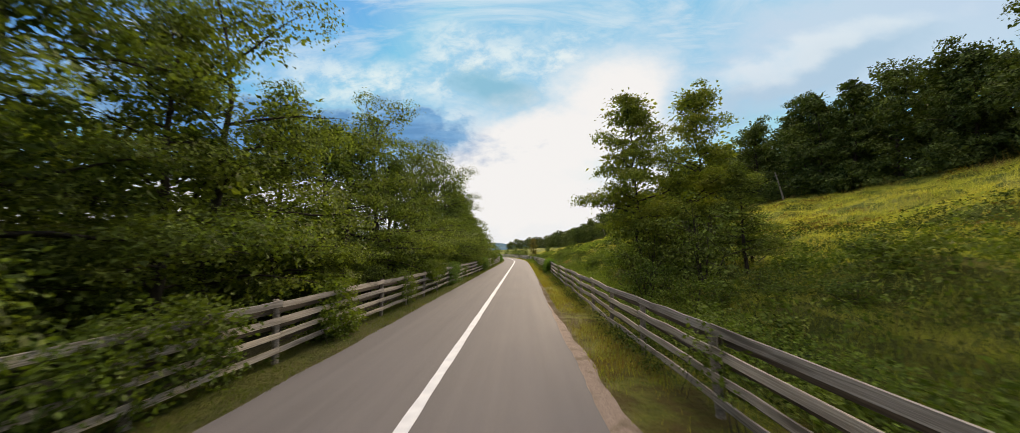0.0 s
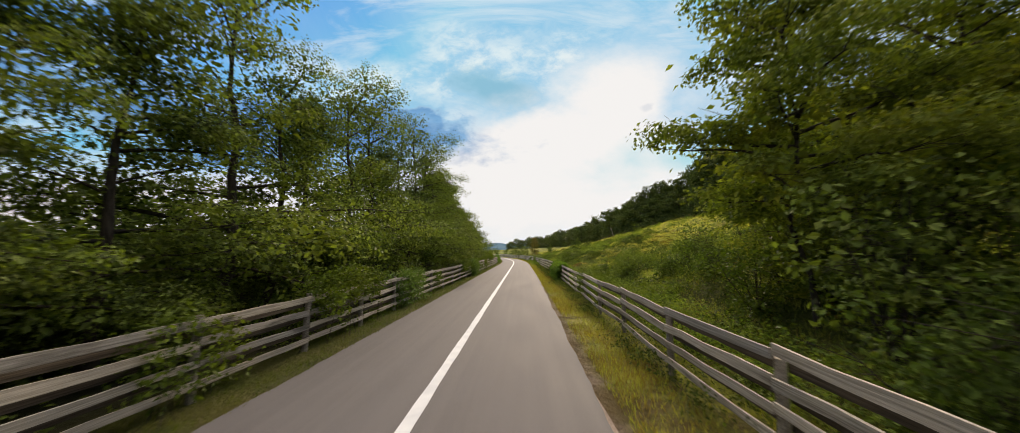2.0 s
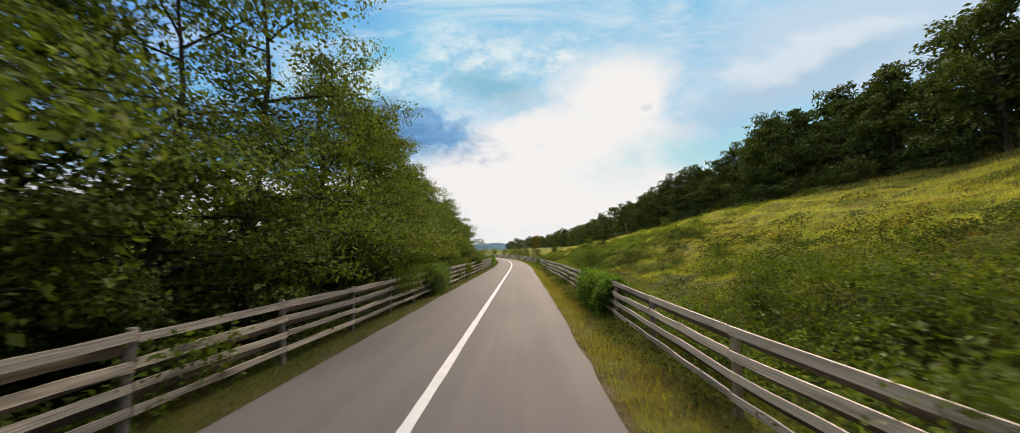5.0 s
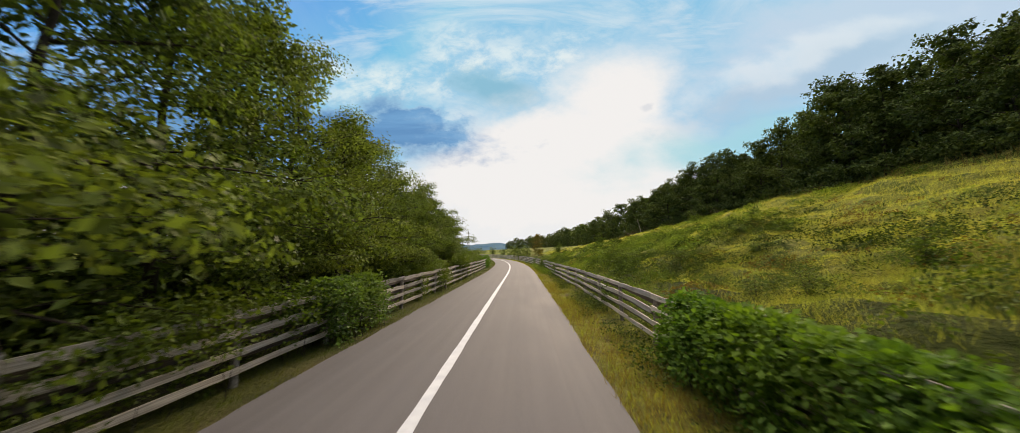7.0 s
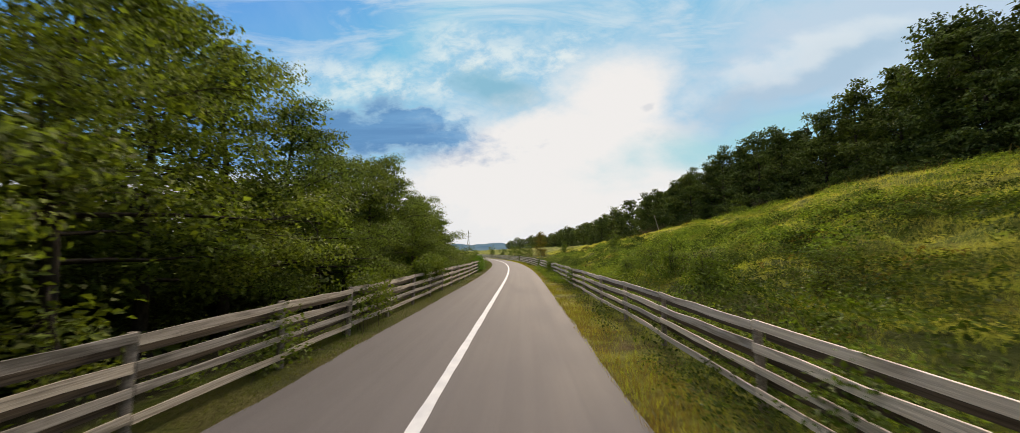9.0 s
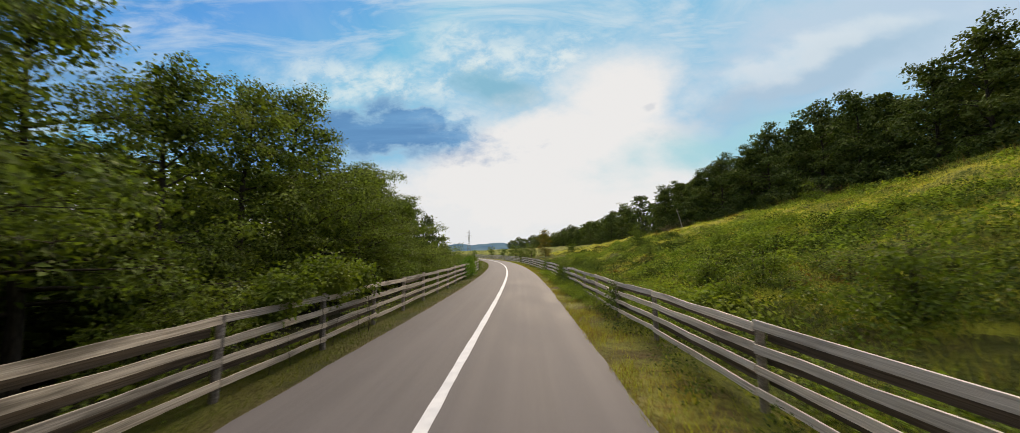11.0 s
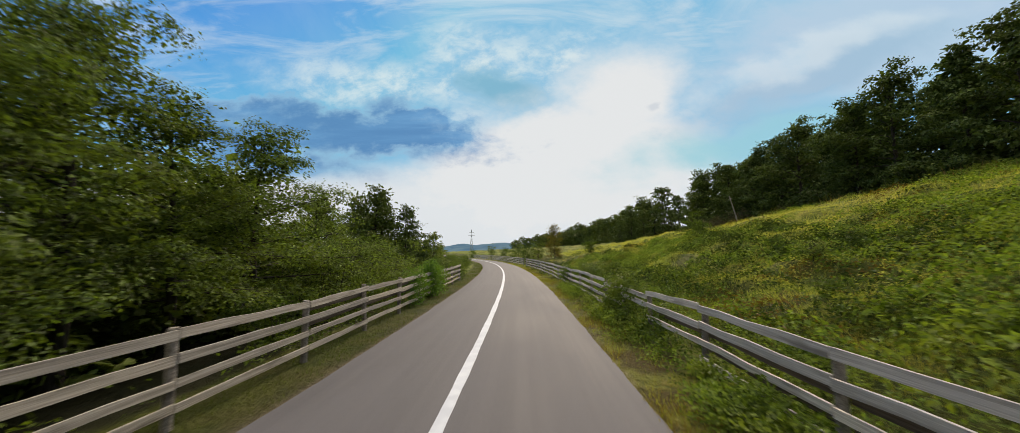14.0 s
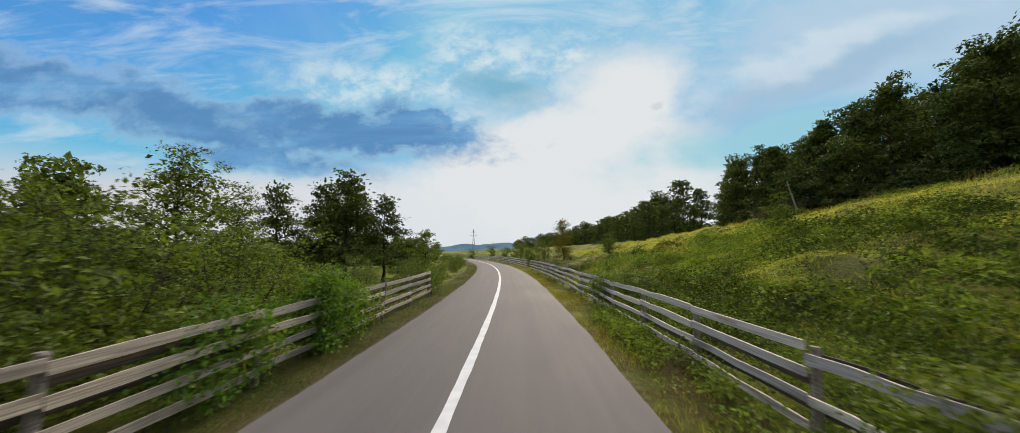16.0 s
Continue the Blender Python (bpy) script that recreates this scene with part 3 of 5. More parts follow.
def tubes(lines, sides):
    """Tapered stems along polylines [(points, radii)], joined into one mesh's arrays."""
    vs, fs, base = [], [], 0
    ring = np.arange(sides) * 2 * math.pi / sides
    for pts, radii in lines:
        pts, radii = np.asarray(pts, float), np.asarray(radii, float)
        d = np.gradient(pts, axis=0)
        d /= np.linalg.norm(d, axis=1, keepdims=True) + 1e-9
        ref = np.where(np.abs(d[:, 2:3]) > 0.9, [[1.0, 0, 0]], [[0, 0, 1.0]])
        a = np.cross(d, ref)
        a /= np.linalg.norm(a, axis=1, keepdims=True) + 1e-9
        b = np.cross(d, a)
        v = pts[:, None] + radii[:, None, None] * (np.cos(ring)[None, :, None] * a[:, None] + np.sin(ring)[None, :, None] * b[:, None])
        vs.append(v.reshape(-1, 3))
        k, j = np.meshgrid(np.arange(len(pts) - 1), np.arange(sides), indexing="ij")
        p, n = base + k * sides + j, base + k * sides + (j + 1) % sides
        fs.append(np.stack([p, n, n + sides, p + sides], -1).reshape(-1, 4))
        base += len(pts) * sides
    return np.concatenate(vs), np.concatenate(fs)


def leaves(r, spots, spread, count, size, flat=0.5, droop=0.25, narrow=0.62, weight=None):
    """Folded leaves scattered in clumps round the spots."""
    spots, spread = np.asarray(spots, float), np.asarray(spread, float)
    chance = np.ones(len(spots)) if weight is None else np.asarray(weight, float)
    pick = r.choice(len(spots), count, p=chance / chance.sum())
    at = spots[pick] + np.clip(r.normal(0, 1, (count, 3)), -1.7, 1.7) * spread[pick, None] * [1, 1, flat]
    a = r.normal(0, 1, (count, 3)) * [1, 1, 0.55]
    a += 0.8 * (at - spots[pick]) / (spread[pick, None] + 1e-6)
    a[:, 2] -= droop
    a /= np.linalg.norm(a, axis=1, keepdims=True) + 1e-9
    n = r.normal(0, 0.55, (count, 3)) + [0, 0, 1]
    s = np.cross(a, n)
    s /= np.linalg.norm(s, axis=1, keepdims=True) + 1e-9
    n = np.cross(s, a)
    L = size * r.uniform(0.65, 1.3, count)[:, None]
    W = L * narrow * 0.5
    mid = at + a * L * 0.45 + n * L * 0.12
    v = np.stack([at, mid + s * W, at + a * L, mid - s * W], 1).reshape(-1, 3)
    k = np.arange(count)[:, None] * 4
    return v, np.concatenate([k + [0, 1, 2], k + [0, 2, 3]], 0)


def puffs(r, centres, radii, count, size, flat=0.55, under=-0.35, narrow=0.62):
    """Leaves on rounded tufts: thick on top and outside, thin below, each lying roughly in its tuft's surface."""
    centres, radii = np.asarray(centres, float), np.asarray(radii, float)
    pick = r.choice(len(centres), count, p=radii**2 / (radii**2).sum())
    az, rise = r.uniform(0, 2 * math.pi, count), under + (1 - under) * r.uniform(0, 1, count) ** 0.8
    ring = np.sqrt(1 - rise**2)
    out = np.stack([np.cos(az) * ring, np.sin(az) * ring, rise], -1)
    lobes = 1 + 0.20 * np.sin(3 * az + pick * 1.3) + 0.16 * np.sin(5 * rise * 2 + pick * 2.1 + az)
    at = centres[pick] + out * (radii[pick] * lobes * r.uniform(0.62, 1.10, count))[:, None] * [1, 1, flat]
    n = out * [1, 1, 1.5] + r.normal(0, 0.5, (count, 3))
    n /= np.linalg.norm(n, axis=1, keepdims=True) + 1e-9
    a = np.cross(n, r.normal(0, 1, (count, 3))) + out * 0.4 - [0, 0, 0.25]
    a -= n * (a * n).sum(1, keepdims=True)
    a /= np.linalg.norm(a, axis=1, keepdims=True) + 1e-9
    b = np.cross(n, a)
    L = size * r.uniform(0.6, 1.35, count)[:, None]
    W = L * narrow * 0.5
    mid = at + a * L * 0.45 + n * L * 0.10
    v = np.stack([at, mid + b * W, at + a * L, mid - b * W], 1).reshape(-1, 3)
    k = np.arange(count)[:, None] * 4
    return v, np.concatenate([k + [0, 1, 2], k + [0, 2, 3]], 0)


def grow(seed, high, wide, count, size, bare=0.12, limbs=46, shape=(0.75, 1.0, 0.35), lift=(5, 62), clump=0.34, lean=0.03, gaps=0.15, twigs=True, flat=0.38, fill=0.13, girth=1.0, puff=0.0):
    """A broad-leaved tree: bent trunk, limbs with side twigs, leaf clumps on them."""
    r = np.random.default_rng(seed)
    n = 9
    z = np.linspace(0, high * 0.94, n)
    sway = np.cumsum(r.normal(0, lean * high / n * 2.2, (n, 2)), 0)
    trunk = np.stack([sway[:, 0] - sway[0, 0], sway[:, 1] - sway[0, 1], z], -1)
    thick = girth * (0.010 + 0.002 * wide) * high * (1 - 0.9 * z / z[-1]) + 0.008
    thick[0] *= 1.5
    stems, spots, spread, weight, inner, tufts, girths = [], [], [], [], [], [], []
    for k in range(limbs):
        t = bare + (1 - bare) * ((k + r.uniform(0.2, 0.8)) / limbs) ** 1.25
        if r.uniform() < gaps and t < 0.8:
            continue
        base = np.array([np.interp(t * high * 0.94, z, trunk[:, c]) for c in range(3)])
        az = k * 2.399 + r.normal(0, 0.45)
        reach = wide * np.interp(t, [bare, 0.42, 1.0], shape) * r.uniform(0.62, 1.22)
        up = radians(np.interp(t, [0, 1], lift) + r.normal(0, 9))
        out = np.array([math.cos(az) * math.cos(up), math.sin(az) * math.cos(up), math.sin(up)])
        s = np.linspace(0, 1, 6)[:, None]
        line = base + out * reach * s + np.array([0, 0, -0.10 * reach]) * s**2 + np.cumsum(r.normal(0, 0.03 * reach, (6, 3)), 0) * s
        stems.append((line, np.linspace(0.016 * reach + 0.008, 0.006, 6)))
        for j in range(6):
            f = r.uniform(0.3, 1.0)
            root = np.array([np.interp(f, s[:, 0], line[:, c]) for c in range(3)])
            side = out + r.normal(0, 0.75, 3) * [1, 1, 0.5]
            side /= np.linalg.norm(side)
            tip = root + side * reach * r.uniform(0.14, 0.38)
            if twigs:
                stems.append((np.stack([root, tip]), np.array([0.010, 0.003])))
            spots += [tip, (root + tip) / 2]
            loose = 0.55 + 0.45 * reach / wide
            spread += [clump * loose * r.uniform(0.7, 1.25), clump * loose * r.uniform(0.5, 0.9)]
            weight += [reach / wide + 0.1, (reach / wide + 0.1) * 0.7]
        inner += [line[2], line[3]]
        for f, big in ((0.94, 1.0), (0.58, 0.85)):
            tufts.append(np.array([np.interp(f, s[:, 0], line[:, c]) for c in range(3)]) + r.normal(0, 0.28 * puff, 3))
            girths.append(puff * big * r.uniform(0.6, 1.35) * (0.5 + 0.5 * reach / wide))
        spots.append(line[-1])
        spread.append(clump * (0.5 + 0.5 * reach / wide))
        weight.append(reach / wide + 0.1)
    spots += [trunk[-1] + [0, 0, 0.25], trunk[-1] + [0.1, 0, -0.2]]
    spread += [clump * 0.5] * 2
    weight += [0.3] * 2
    tufts += [trunk[-1] + [0, 0, 0.1]]
    girths += [puff * 0.6]
    v, f = puffs(r, tufts, girths, count, size) if puff else leaves(r, spots, spread, count, size, flat, weight=weight)
    v2, f2 = leaves(r, inner, np.full(len(inner), clump * 1.3), int(count * fill), size * 2.0, 0.6)
    return (trunk, thick), stems, (np.concatenate([v, v2]), np.concatenate([f, f2 + len(v)]))


def tree(name, label, category, mat, bark=None, **how):
    """A tree as one thing: trunk, limbs, crown."""
    (trunk, thick), stems, (lv, lf) = grow(**how)
    thing = tagged(new(name), label, category)
    v, f = tubes([(trunk, thick)], 9)
    part("trunk", mesh_of("trunk", v, f, flat=False), bark or BARK, thing)
    v, f = tubes(stems, 3)
    limbs = part("branching", mesh_of("branching", v, f, flat=False), bark or BARK, thing)
    if name == "spruce_tree":
        tagged(limbs, kind="stuff")
    part("crown", mesh_of("crown", lv, lf), mat, thing)
    return thing


def bush(name, label, category, mat, seed, high, wide, count, size, stems=9, clump=0.2):
    """A shrub: a sheaf of stems from one root, leafy to the ground."""
    r = np.random.default_rng(seed)
    lines, spots, spread = [], [], []
    for k in range(stems):
        az, tilt = k * 2.399 + r.normal(0, 0.4), r.uniform(0.05, 1.0)
        tip = np.array([math.cos(az) * wide * tilt, math.sin(az) * wide * tilt, high * (1 - 0.45 * tilt**2) * r.uniform(0.75, 1.08)])
        s = np.linspace(0, 1, 6)[:, None]
        line = tip * s + np.array([tip[0], tip[1], 0]) * (s - s**2) * 0.4 + r.normal(0, 0.03, (6, 3)) * s
        lines.append((line, np.linspace(0.022, 0.005, 6)))
        for j in range(9):
            f = r.uniform(0.12, 1.0)
            root = np.array([np.interp(f, s[:, 0], line[:, c]) for c in range(3)])
            tip2 = root + r.normal(0, 0.26 * wide, 3) * [1, 1, 0.6]
            tip2[2] = max(tip2[2], 0.06)
            lines.append((np.stack([root, tip2]), np.array([0.007, 0.003])))
            spots += [tip2, (root + tip2) / 2]
            spread.append(clump * r.uniform(0.5, 0.9))
            spread.append(clump * r.uniform(0.6, 1.3))
    thing = tagged(new(name), label, category)
    v, f = tubes(lines, 3)
    part("branching", mesh_of("branching", v, f, flat=False), BARK, thing)
    lv, lf = puffs(r, spots[::2], np.array(spread[1::2]) * 1.5, count, size, 0.75, -0.5)
    lv[:, 2] = np.maximum(lv[:, 2], 0.02)
    part("foliage", mesh_of("foliage", lv, lf), mat, thing)
    return thing


PLANTED = set()


def plant(kind, x, y, size=1.0, turn=0.0, tall=1.0, sink=0.08, label="", group="", lean=0.0):
    """Sets the model itself at its first place, copies of it at all later ones."""
    m = pose(x, y, float(height(x, y)) - sink, lean, 0, turn) @ Matrix.Diagonal((size, size, size * tall, 1))
    if kind in PLANTED:
        s = kind.scale
        ob = copy_thing(kind, m @ Matrix.Diagonal((1 / s[0], 1 / s[1], 1 / s[2], 1)))
    else:
        PLANTED.add(kind)
        kind.matrix_basis = m
        ob = kind
    return tagged(ob, label, "", group)


rnd = random.Random(11)
ALDER_LABEL = "tall leafy green alder standing behind the plank fence"
alders = [
    tree("alder_tree", ALDER_LABEL, "tree", ALDER, seed=21, high=10, wide=3.5, count=21000, size=0.102, gaps=0.12, shape=(0.95, 1.0, 0.25), bare=0.24, lift=(-9, 46), fill=0.17, puff=0.98, limbs=30),
    tree("alder_tree", ALDER_LABEL, "tree", ALDER, seed=22, high=10, wide=3.8, count=22000, size=0.102, gaps=0.12, shape=(1.0, 0.95, 0.22), bare=0.22, lift=(-10, 44), fill=0.17, puff=0.98, limbs=30),
    tree("alder_tree", ALDER_LABEL, "tree", ALDER, seed=23, high=10, wide=3.8, count=17000, size=0.1, bare=0.20, gaps=0.27, lift=(-6, 50), shape=(0.95, 1.05, 0.5), lean=0.07, fill=0.14, puff=1.08, limbs=25),
    tree("alder_tree", ALDER_LABEL, "tree", ALDER, seed=24, high=10, wide=3.6, count=21000, size=0.102, gaps=0.15, shape=(0.95, 1.0, 0.30), bare=0.25, lift=(-9, 48), fill=0.17, puff=0.98, limbs=30),
]
back_alders = [tree("alder_tree", "leafy alder in the second row behind the fence", "tree", ALDER, seed=25 + k, high=10, wide=3.8, count=3000, size=0.33, shape=(1.0, 1.0, 0.5), bare=0.03, limbs=36, puff=0.9, gaps=0.0, twigs=False, fill=0.25) for k in range(2)]
hazels = [
    bush("hazel_shrub", "dark green shrub growing under the roadside trees", "shrub", ALDER, 31, 2.4, 1.6, 2300, 0.105, 9, 0.20),
    bush("hazel_shrub", "dark green shrub growing under the roadside trees", "shrub", SHRUB, 32, 2.0, 1.7, 2300, 0.10, 9, 0.20),
]


def row_height(y):
    return float(np.interp(y, [0, 14, 20, 26, 31, 38, 45, 50, 57, 67, 74, 82, 87], [8.5, 8.9, 9.2, 9.7, 10.0, 10.2, 10.1, 10.0, 9.8, 8.8, 8.4, 7.6, 6.2]))


y = -4.0
k = 0
while y < 88:
    high = row_height(y) * rnd.uniform(0.88, 1.10)
    u = -3.4 - (rnd.uniform(2.9, 3.7) if y < 56 else rnd.uniform(3.6, 4.6))
    wide = float(np.clip(high / 10, 0.82, 1.02))
    plant(alders[2 if 21 < y < 45 and k % 3 else 1 if y < 14 and k % 2 else 3 if y > 58 and k % 4 == 2 else k % 4], float(centre(y)) + u - (0.5 if y > 60 else 0.0), y, wide, rnd.uniform(0, 360), high / 10 / wide, group="roadside trees on the valley side")
    y2 = y + rnd.uniform(0.2, 2.6)
    plant(back_alders[k % 2], float(centre(y)) + u - rnd.uniform(3.5, 5), y2, 0.95, rnd.uniform(0, 360), rnd.uniform(0.58, 0.74) if y2 < 17 else rnd.uniform(0.38, 0.50) if y2 < 44 else rnd.uniform(0.56, 0.72), group="roadside trees on the valley side")
    y += rnd.uniform(2.2, 2.8) if y < 26 else rnd.uniform(2.4, 3.0)
    k += 1
y = -6.0
while y < 92:
    plant(hazels[k % 2], float(centre(y)) - 3.4 - rnd.uniform(3.2, 5.0), y, rnd.uniform(0.8, 1.05), rnd.uniform(0, 360), rnd.uniform(0.7, 0.95), group="shrubs under the roadside trees")
    y += rnd.uniform(2.4, 4.2) if y < 45 else 42.0 if y < 52 else rnd.uniform(4.5, 7.0)
    k += 1

y = 14.0
while y < 60:
    plant(hazels[k % 2], float(centre(y)) - rnd.uniform(8.0, 10.6), y, rnd.uniform(0.95, 1.25), rnd.uniform(0, 360), rnd.uniform(0.75, 1.0), group="shrubs under the roadside trees")
    y += rnd.uniform(1.4, 2.2)
    k += 1

for x, y, s in ((-6.2, 5.6, 0.75), (-6.4, 7.4, 0.7), (-6.3, 21.0, 0.7), (-6.4, 23.0, 0.75), (-6.8, 40.0, 0.6), (-6.6, 42.0, 0.55), (-6.8, 44.4, 0.6), (-6.4, 46.6, 0.6), (-6.9, 65.6, 0.72), (-6.9, 67.6, 0.72), (-6.6, 84.5, 0.8), (-6.4, 86.6, 0.6), (-6.5, 88.2, 0.65), (-6.6, 90.0, 0.6), (-6.6, 91.8, 0.7), (-6.8, 93.6, 0.65), (-6.9, 95.4, 0.7), (-7.1, 97.4, 0.6)):
    plant(hazels[k % 2], x, y, s, rnd.uniform(0, 360), 0.95, label="green shrub hanging over the plank fence", group="shrubs hanging over the fence")
    k += 1

willow = bush("willow_shrub", "dense green willow shrub on the low ground by the fence", "shrub", ALDER, 33, 3.3, 2.2, 5200, 0.10, 15, 0.22)
# low growth and a stand of pines past the end of the tree row
for x, y, s in ((-7.8, 89.6, 1.15), (-9.6, 90.8, 1.4), (-12.0, 89.5, 1.6), (-8.6, 92.6, 1.2), (-10.8, 93.6, 1.5), (-13.5, 93.0, 1.7), (-16.5, 91.5, 1.8), (-8.4, 95.6, 1.1), (-10.6, 97.0, 1.3), (-13.6, 97.0, 1.5), (-17.5, 96.0, 1.8),
                (-8.8, 98.6, 0.9), (-11.0, 100.5, 1.1), (-14.5, 101.0, 1.4), (-19.0, 100.0, 1.7), (-9.4, 102.6, 0.8), (-12.0, 104.5, 1.0), (-17.0, 105.0, 1.4), (-22.0, 103.0, 1.8), (-9.8, 107.5, 0.7), (-14.0, 110.0, 0.9), (-8.9, 110.5, 0.6),
                (-9.4, 114.0, 0.7), (-10.8, 119.0, 0.7), (-27.0, 108.0, 1.9), (-20.0, 112.0, 1.3), (-25.0, 118.0, 1.4), (-15.0, 118.0, 1.0)):
    plant(willow, x, y, s * 0.95, rnd.uniform(0, 360), rnd.uniform(0.72, 0.95), group="shrubs on the valley floor")
    k += 1
for x, y, s, tall in ((-16.5, 92.0, 0.8, 0.85),):
    plant(alders[k % 4], x, y, s, rnd.uniform(0, 360), tall, group="low trees on the valley floor")
    k += 1
plant(back_alders[0], -22.0, 102.0, 0.7, 10), plant(back_alders[1], -28.0, 106.0, 0.75, 80)
round_alder = tree("alder_tree", "round leafy alder with a low broad crown on the valley floor", "tree", ALDER, seed=27, high=7, wide=3.3, count=13000, size=0.11, bare=0.06, limbs=50, shape=(0.85, 1.0, 0.55), lift=(0, 60), puff=0.7, gaps=0.04)
for x, y, s, tall in ((-14.4, 100.2, 1.0, 0.98), (-18.6, 99.0, 0.92, 0.92), (-15.6, 104.5, 0.9, 0.95), (-11.8, 92.6, 0.72, 0.82)):
    plant(round_alder, x, y, s, rnd.uniform(0, 360), tall, group="low trees on the valley floor")
pine = tree("pine_tree", "layered dark pine on the valley floor, trunks bare below", "tree", OAK, seed=61, high=11, wide=3.8, count=9500, size=0.22, bare=0.2, limbs=34, shape=(1.0, 0.95, 0.22), lift=(0, 25), clump=0.45, gaps=0.08)
for x, y, s in ((-22.5, 131, 1.25), (-26.0, 133, 1.12), (-19.0, 134, 1.0), (-31.0, 131, 1.05), (-24.0, 137, 1.15), (-28.0, 139, 1.0)):
    plant(pine, x, y, s, rnd.uniform(0, 360), group="pines on the valley floor")

y = 111.0
while y < 205:
    plant(hazels[k % 2], float(centre(y)) - rnd.uniform(4.6, 7.0), y, rnd.uniform(0.55, 0.95), rnd.uniform(0, 360), 0.9, group="shrubs beside the far bend")
    k += 1
    y += rnd.uniform(2.0, 4.5)
for j in range(26):
    y = rnd.uniform(140, 260)
    plant(back_alders[j % 2], float(centre(y)) - rnd.uniform(13, 45), y, rnd.uniform(0.45, 0.7), rnd.uniform(0, 360), rnd.uniform(0.8, 1.0), label="leafy green tree on the far valley floor", group="trees on the valley floor")

for j in range(34):
    y = rnd.uniform(170, 235)
    plant(back_alders[j % 2], float(centre(y)) - rnd.uniform(7.5, 34), y, rnd.uniform(0.5, 0.78), rnd.uniform(0, 360), rnd.uniform(0.85, 1.1), label="leafy green tree on the far valley floor", group="trees on the valley floor")

# trees that stand alone to the right of the road
rnd_thick = random.Random(71)
slim = tree("young_alder", "slender alder with thin airy crown behind the fence", "tree", YOUNG, seed=41, high=8.8, wide=2.45, count=26000, size=0.092, bare=0.28, limbs=42, shape=(0.75, 1.0, 0.32), gaps=0.16, lean=0.08, lift=(0, 46), girth=0.38, puff=0.62)
plant(slim, 5.85, 18.7, 1.04, 20)
plant(slim, 7.8, 18.2, 0.95, 150)
plant(alders[2], 7.3, 19.6, 0.56, 70)
plant(alders[1], 9.0, 16.0, 0.45, 190)
for x, y, s in ((4.6, 14.5, 0.9), (5.4, 16.6, 1.2), (5.7, 20.5, 0.9), (6.4, 14.0, 1.2), (7.2, 16.8, 1.4), (8.5, 18.8, 1.3), (4.9, 11.6, 0.7), (10.4, 18.0, 1.0)):
    plant(hazels[k % 2], x, y, s, rnd.uniform(0, 360), group="shrubs among the trees by the fence")
    k += 1
thick = bush("alder_shrub", "tall young alder shrub leafy down to the ground", "shrub", YOUNG, 34, 4.1, 1.75, 7500, 0.10, 16, 0.25)
for x, y, s in ((7.5, 22.3, 0.85), (8.9, 22.0, 0.95), (7.4, 20.6, 1.0), (9.4, 20.4, 1.1), (6.5, 19.2, 0.8)):
    plant(thick, x, y, s, rnd_thick.uniform(0, 360), rnd_thick.uniform(0.9, 1.08), group="shrubs among the trees by the fence")
for x, y, s in ((9.0, 32.2, 0.68), (8.2, 28.0, 0.66), (9.6, 27.0, 0.75), (7.4, 26.4, 0.62), (6.6, 24.6, 0.6), (8.9, 24.4, 0.8)):
    plant(hazels[k % 2], x, y, s, rnd.uniform(0, 360), 1.05, label="leafy shrub standing in the meadow past the trees", group="shrubs in the meadow")
    k += 1
LOWER_BRAMBLES = ((7.4, 70.6, 0.55), (8.8, 70.0, 0.6), (8.2, 67.8, 0.5), (10.2, 68.5, 0.6), (9.5, 72.0, 0.5), (8.0, 59.0, 0.55), (8.9, 60.0, 0.6), (7.0, 49.5, 0.45), (8.2, 50.5, 0.5), (7.6, 48.2, 0.45), (9.4, 51.0, 0.5), (6.8, 51.8, 0.4),
              (7.0, 8.5, 0.6), (8.5, 9.5, 0.55), (6.4, 10.0, 0.5), (9.8, 11.5, 0.6), (6.0, 11.8, 0.55), (7.4, 12.6, 0.6), (8.8, 12.8, 0.6))
UPPER_BRAMBLES = ((7.6, 31.0, 0.45), (9.5, 33.0, 0.5), (11.5, 36.0, 0.5), (11.0, 56.0, 0.5), (13.5, 62.0, 0.55), (14.5, 76.0, 0.5), (9.2, 88.5, 0.5), (10.6, 90.5, 0.5), (12.5, 91.0, 0.55), (8.0, 86.5, 0.4), (16.5, 95.0, 0.6),
                          (3.8, 101.6, 0.75), (4.3, 103.4, 0.9), (3.7, 105.6, 0.8), (4.6, 107.0, 0.7), (3.2, 110.0, 0.5))
for x, y, s in LOWER_BRAMBLES + UPPER_BRAMBLES:
    plant(hazels[k % 2], x, y, s, rnd.uniform(0, 360), rnd.uniform(0.5, 0.7), label="low dark green bramble growing in the meadow", group="brambles in the meadow")
    k += 1
meadow_bush = bush("meadow_shrub", "small thin shrub standing alone in the meadow", "shrub", SHRUB, 35, 2.0, 1.0, 2300, 0.10, 9, 0.2)
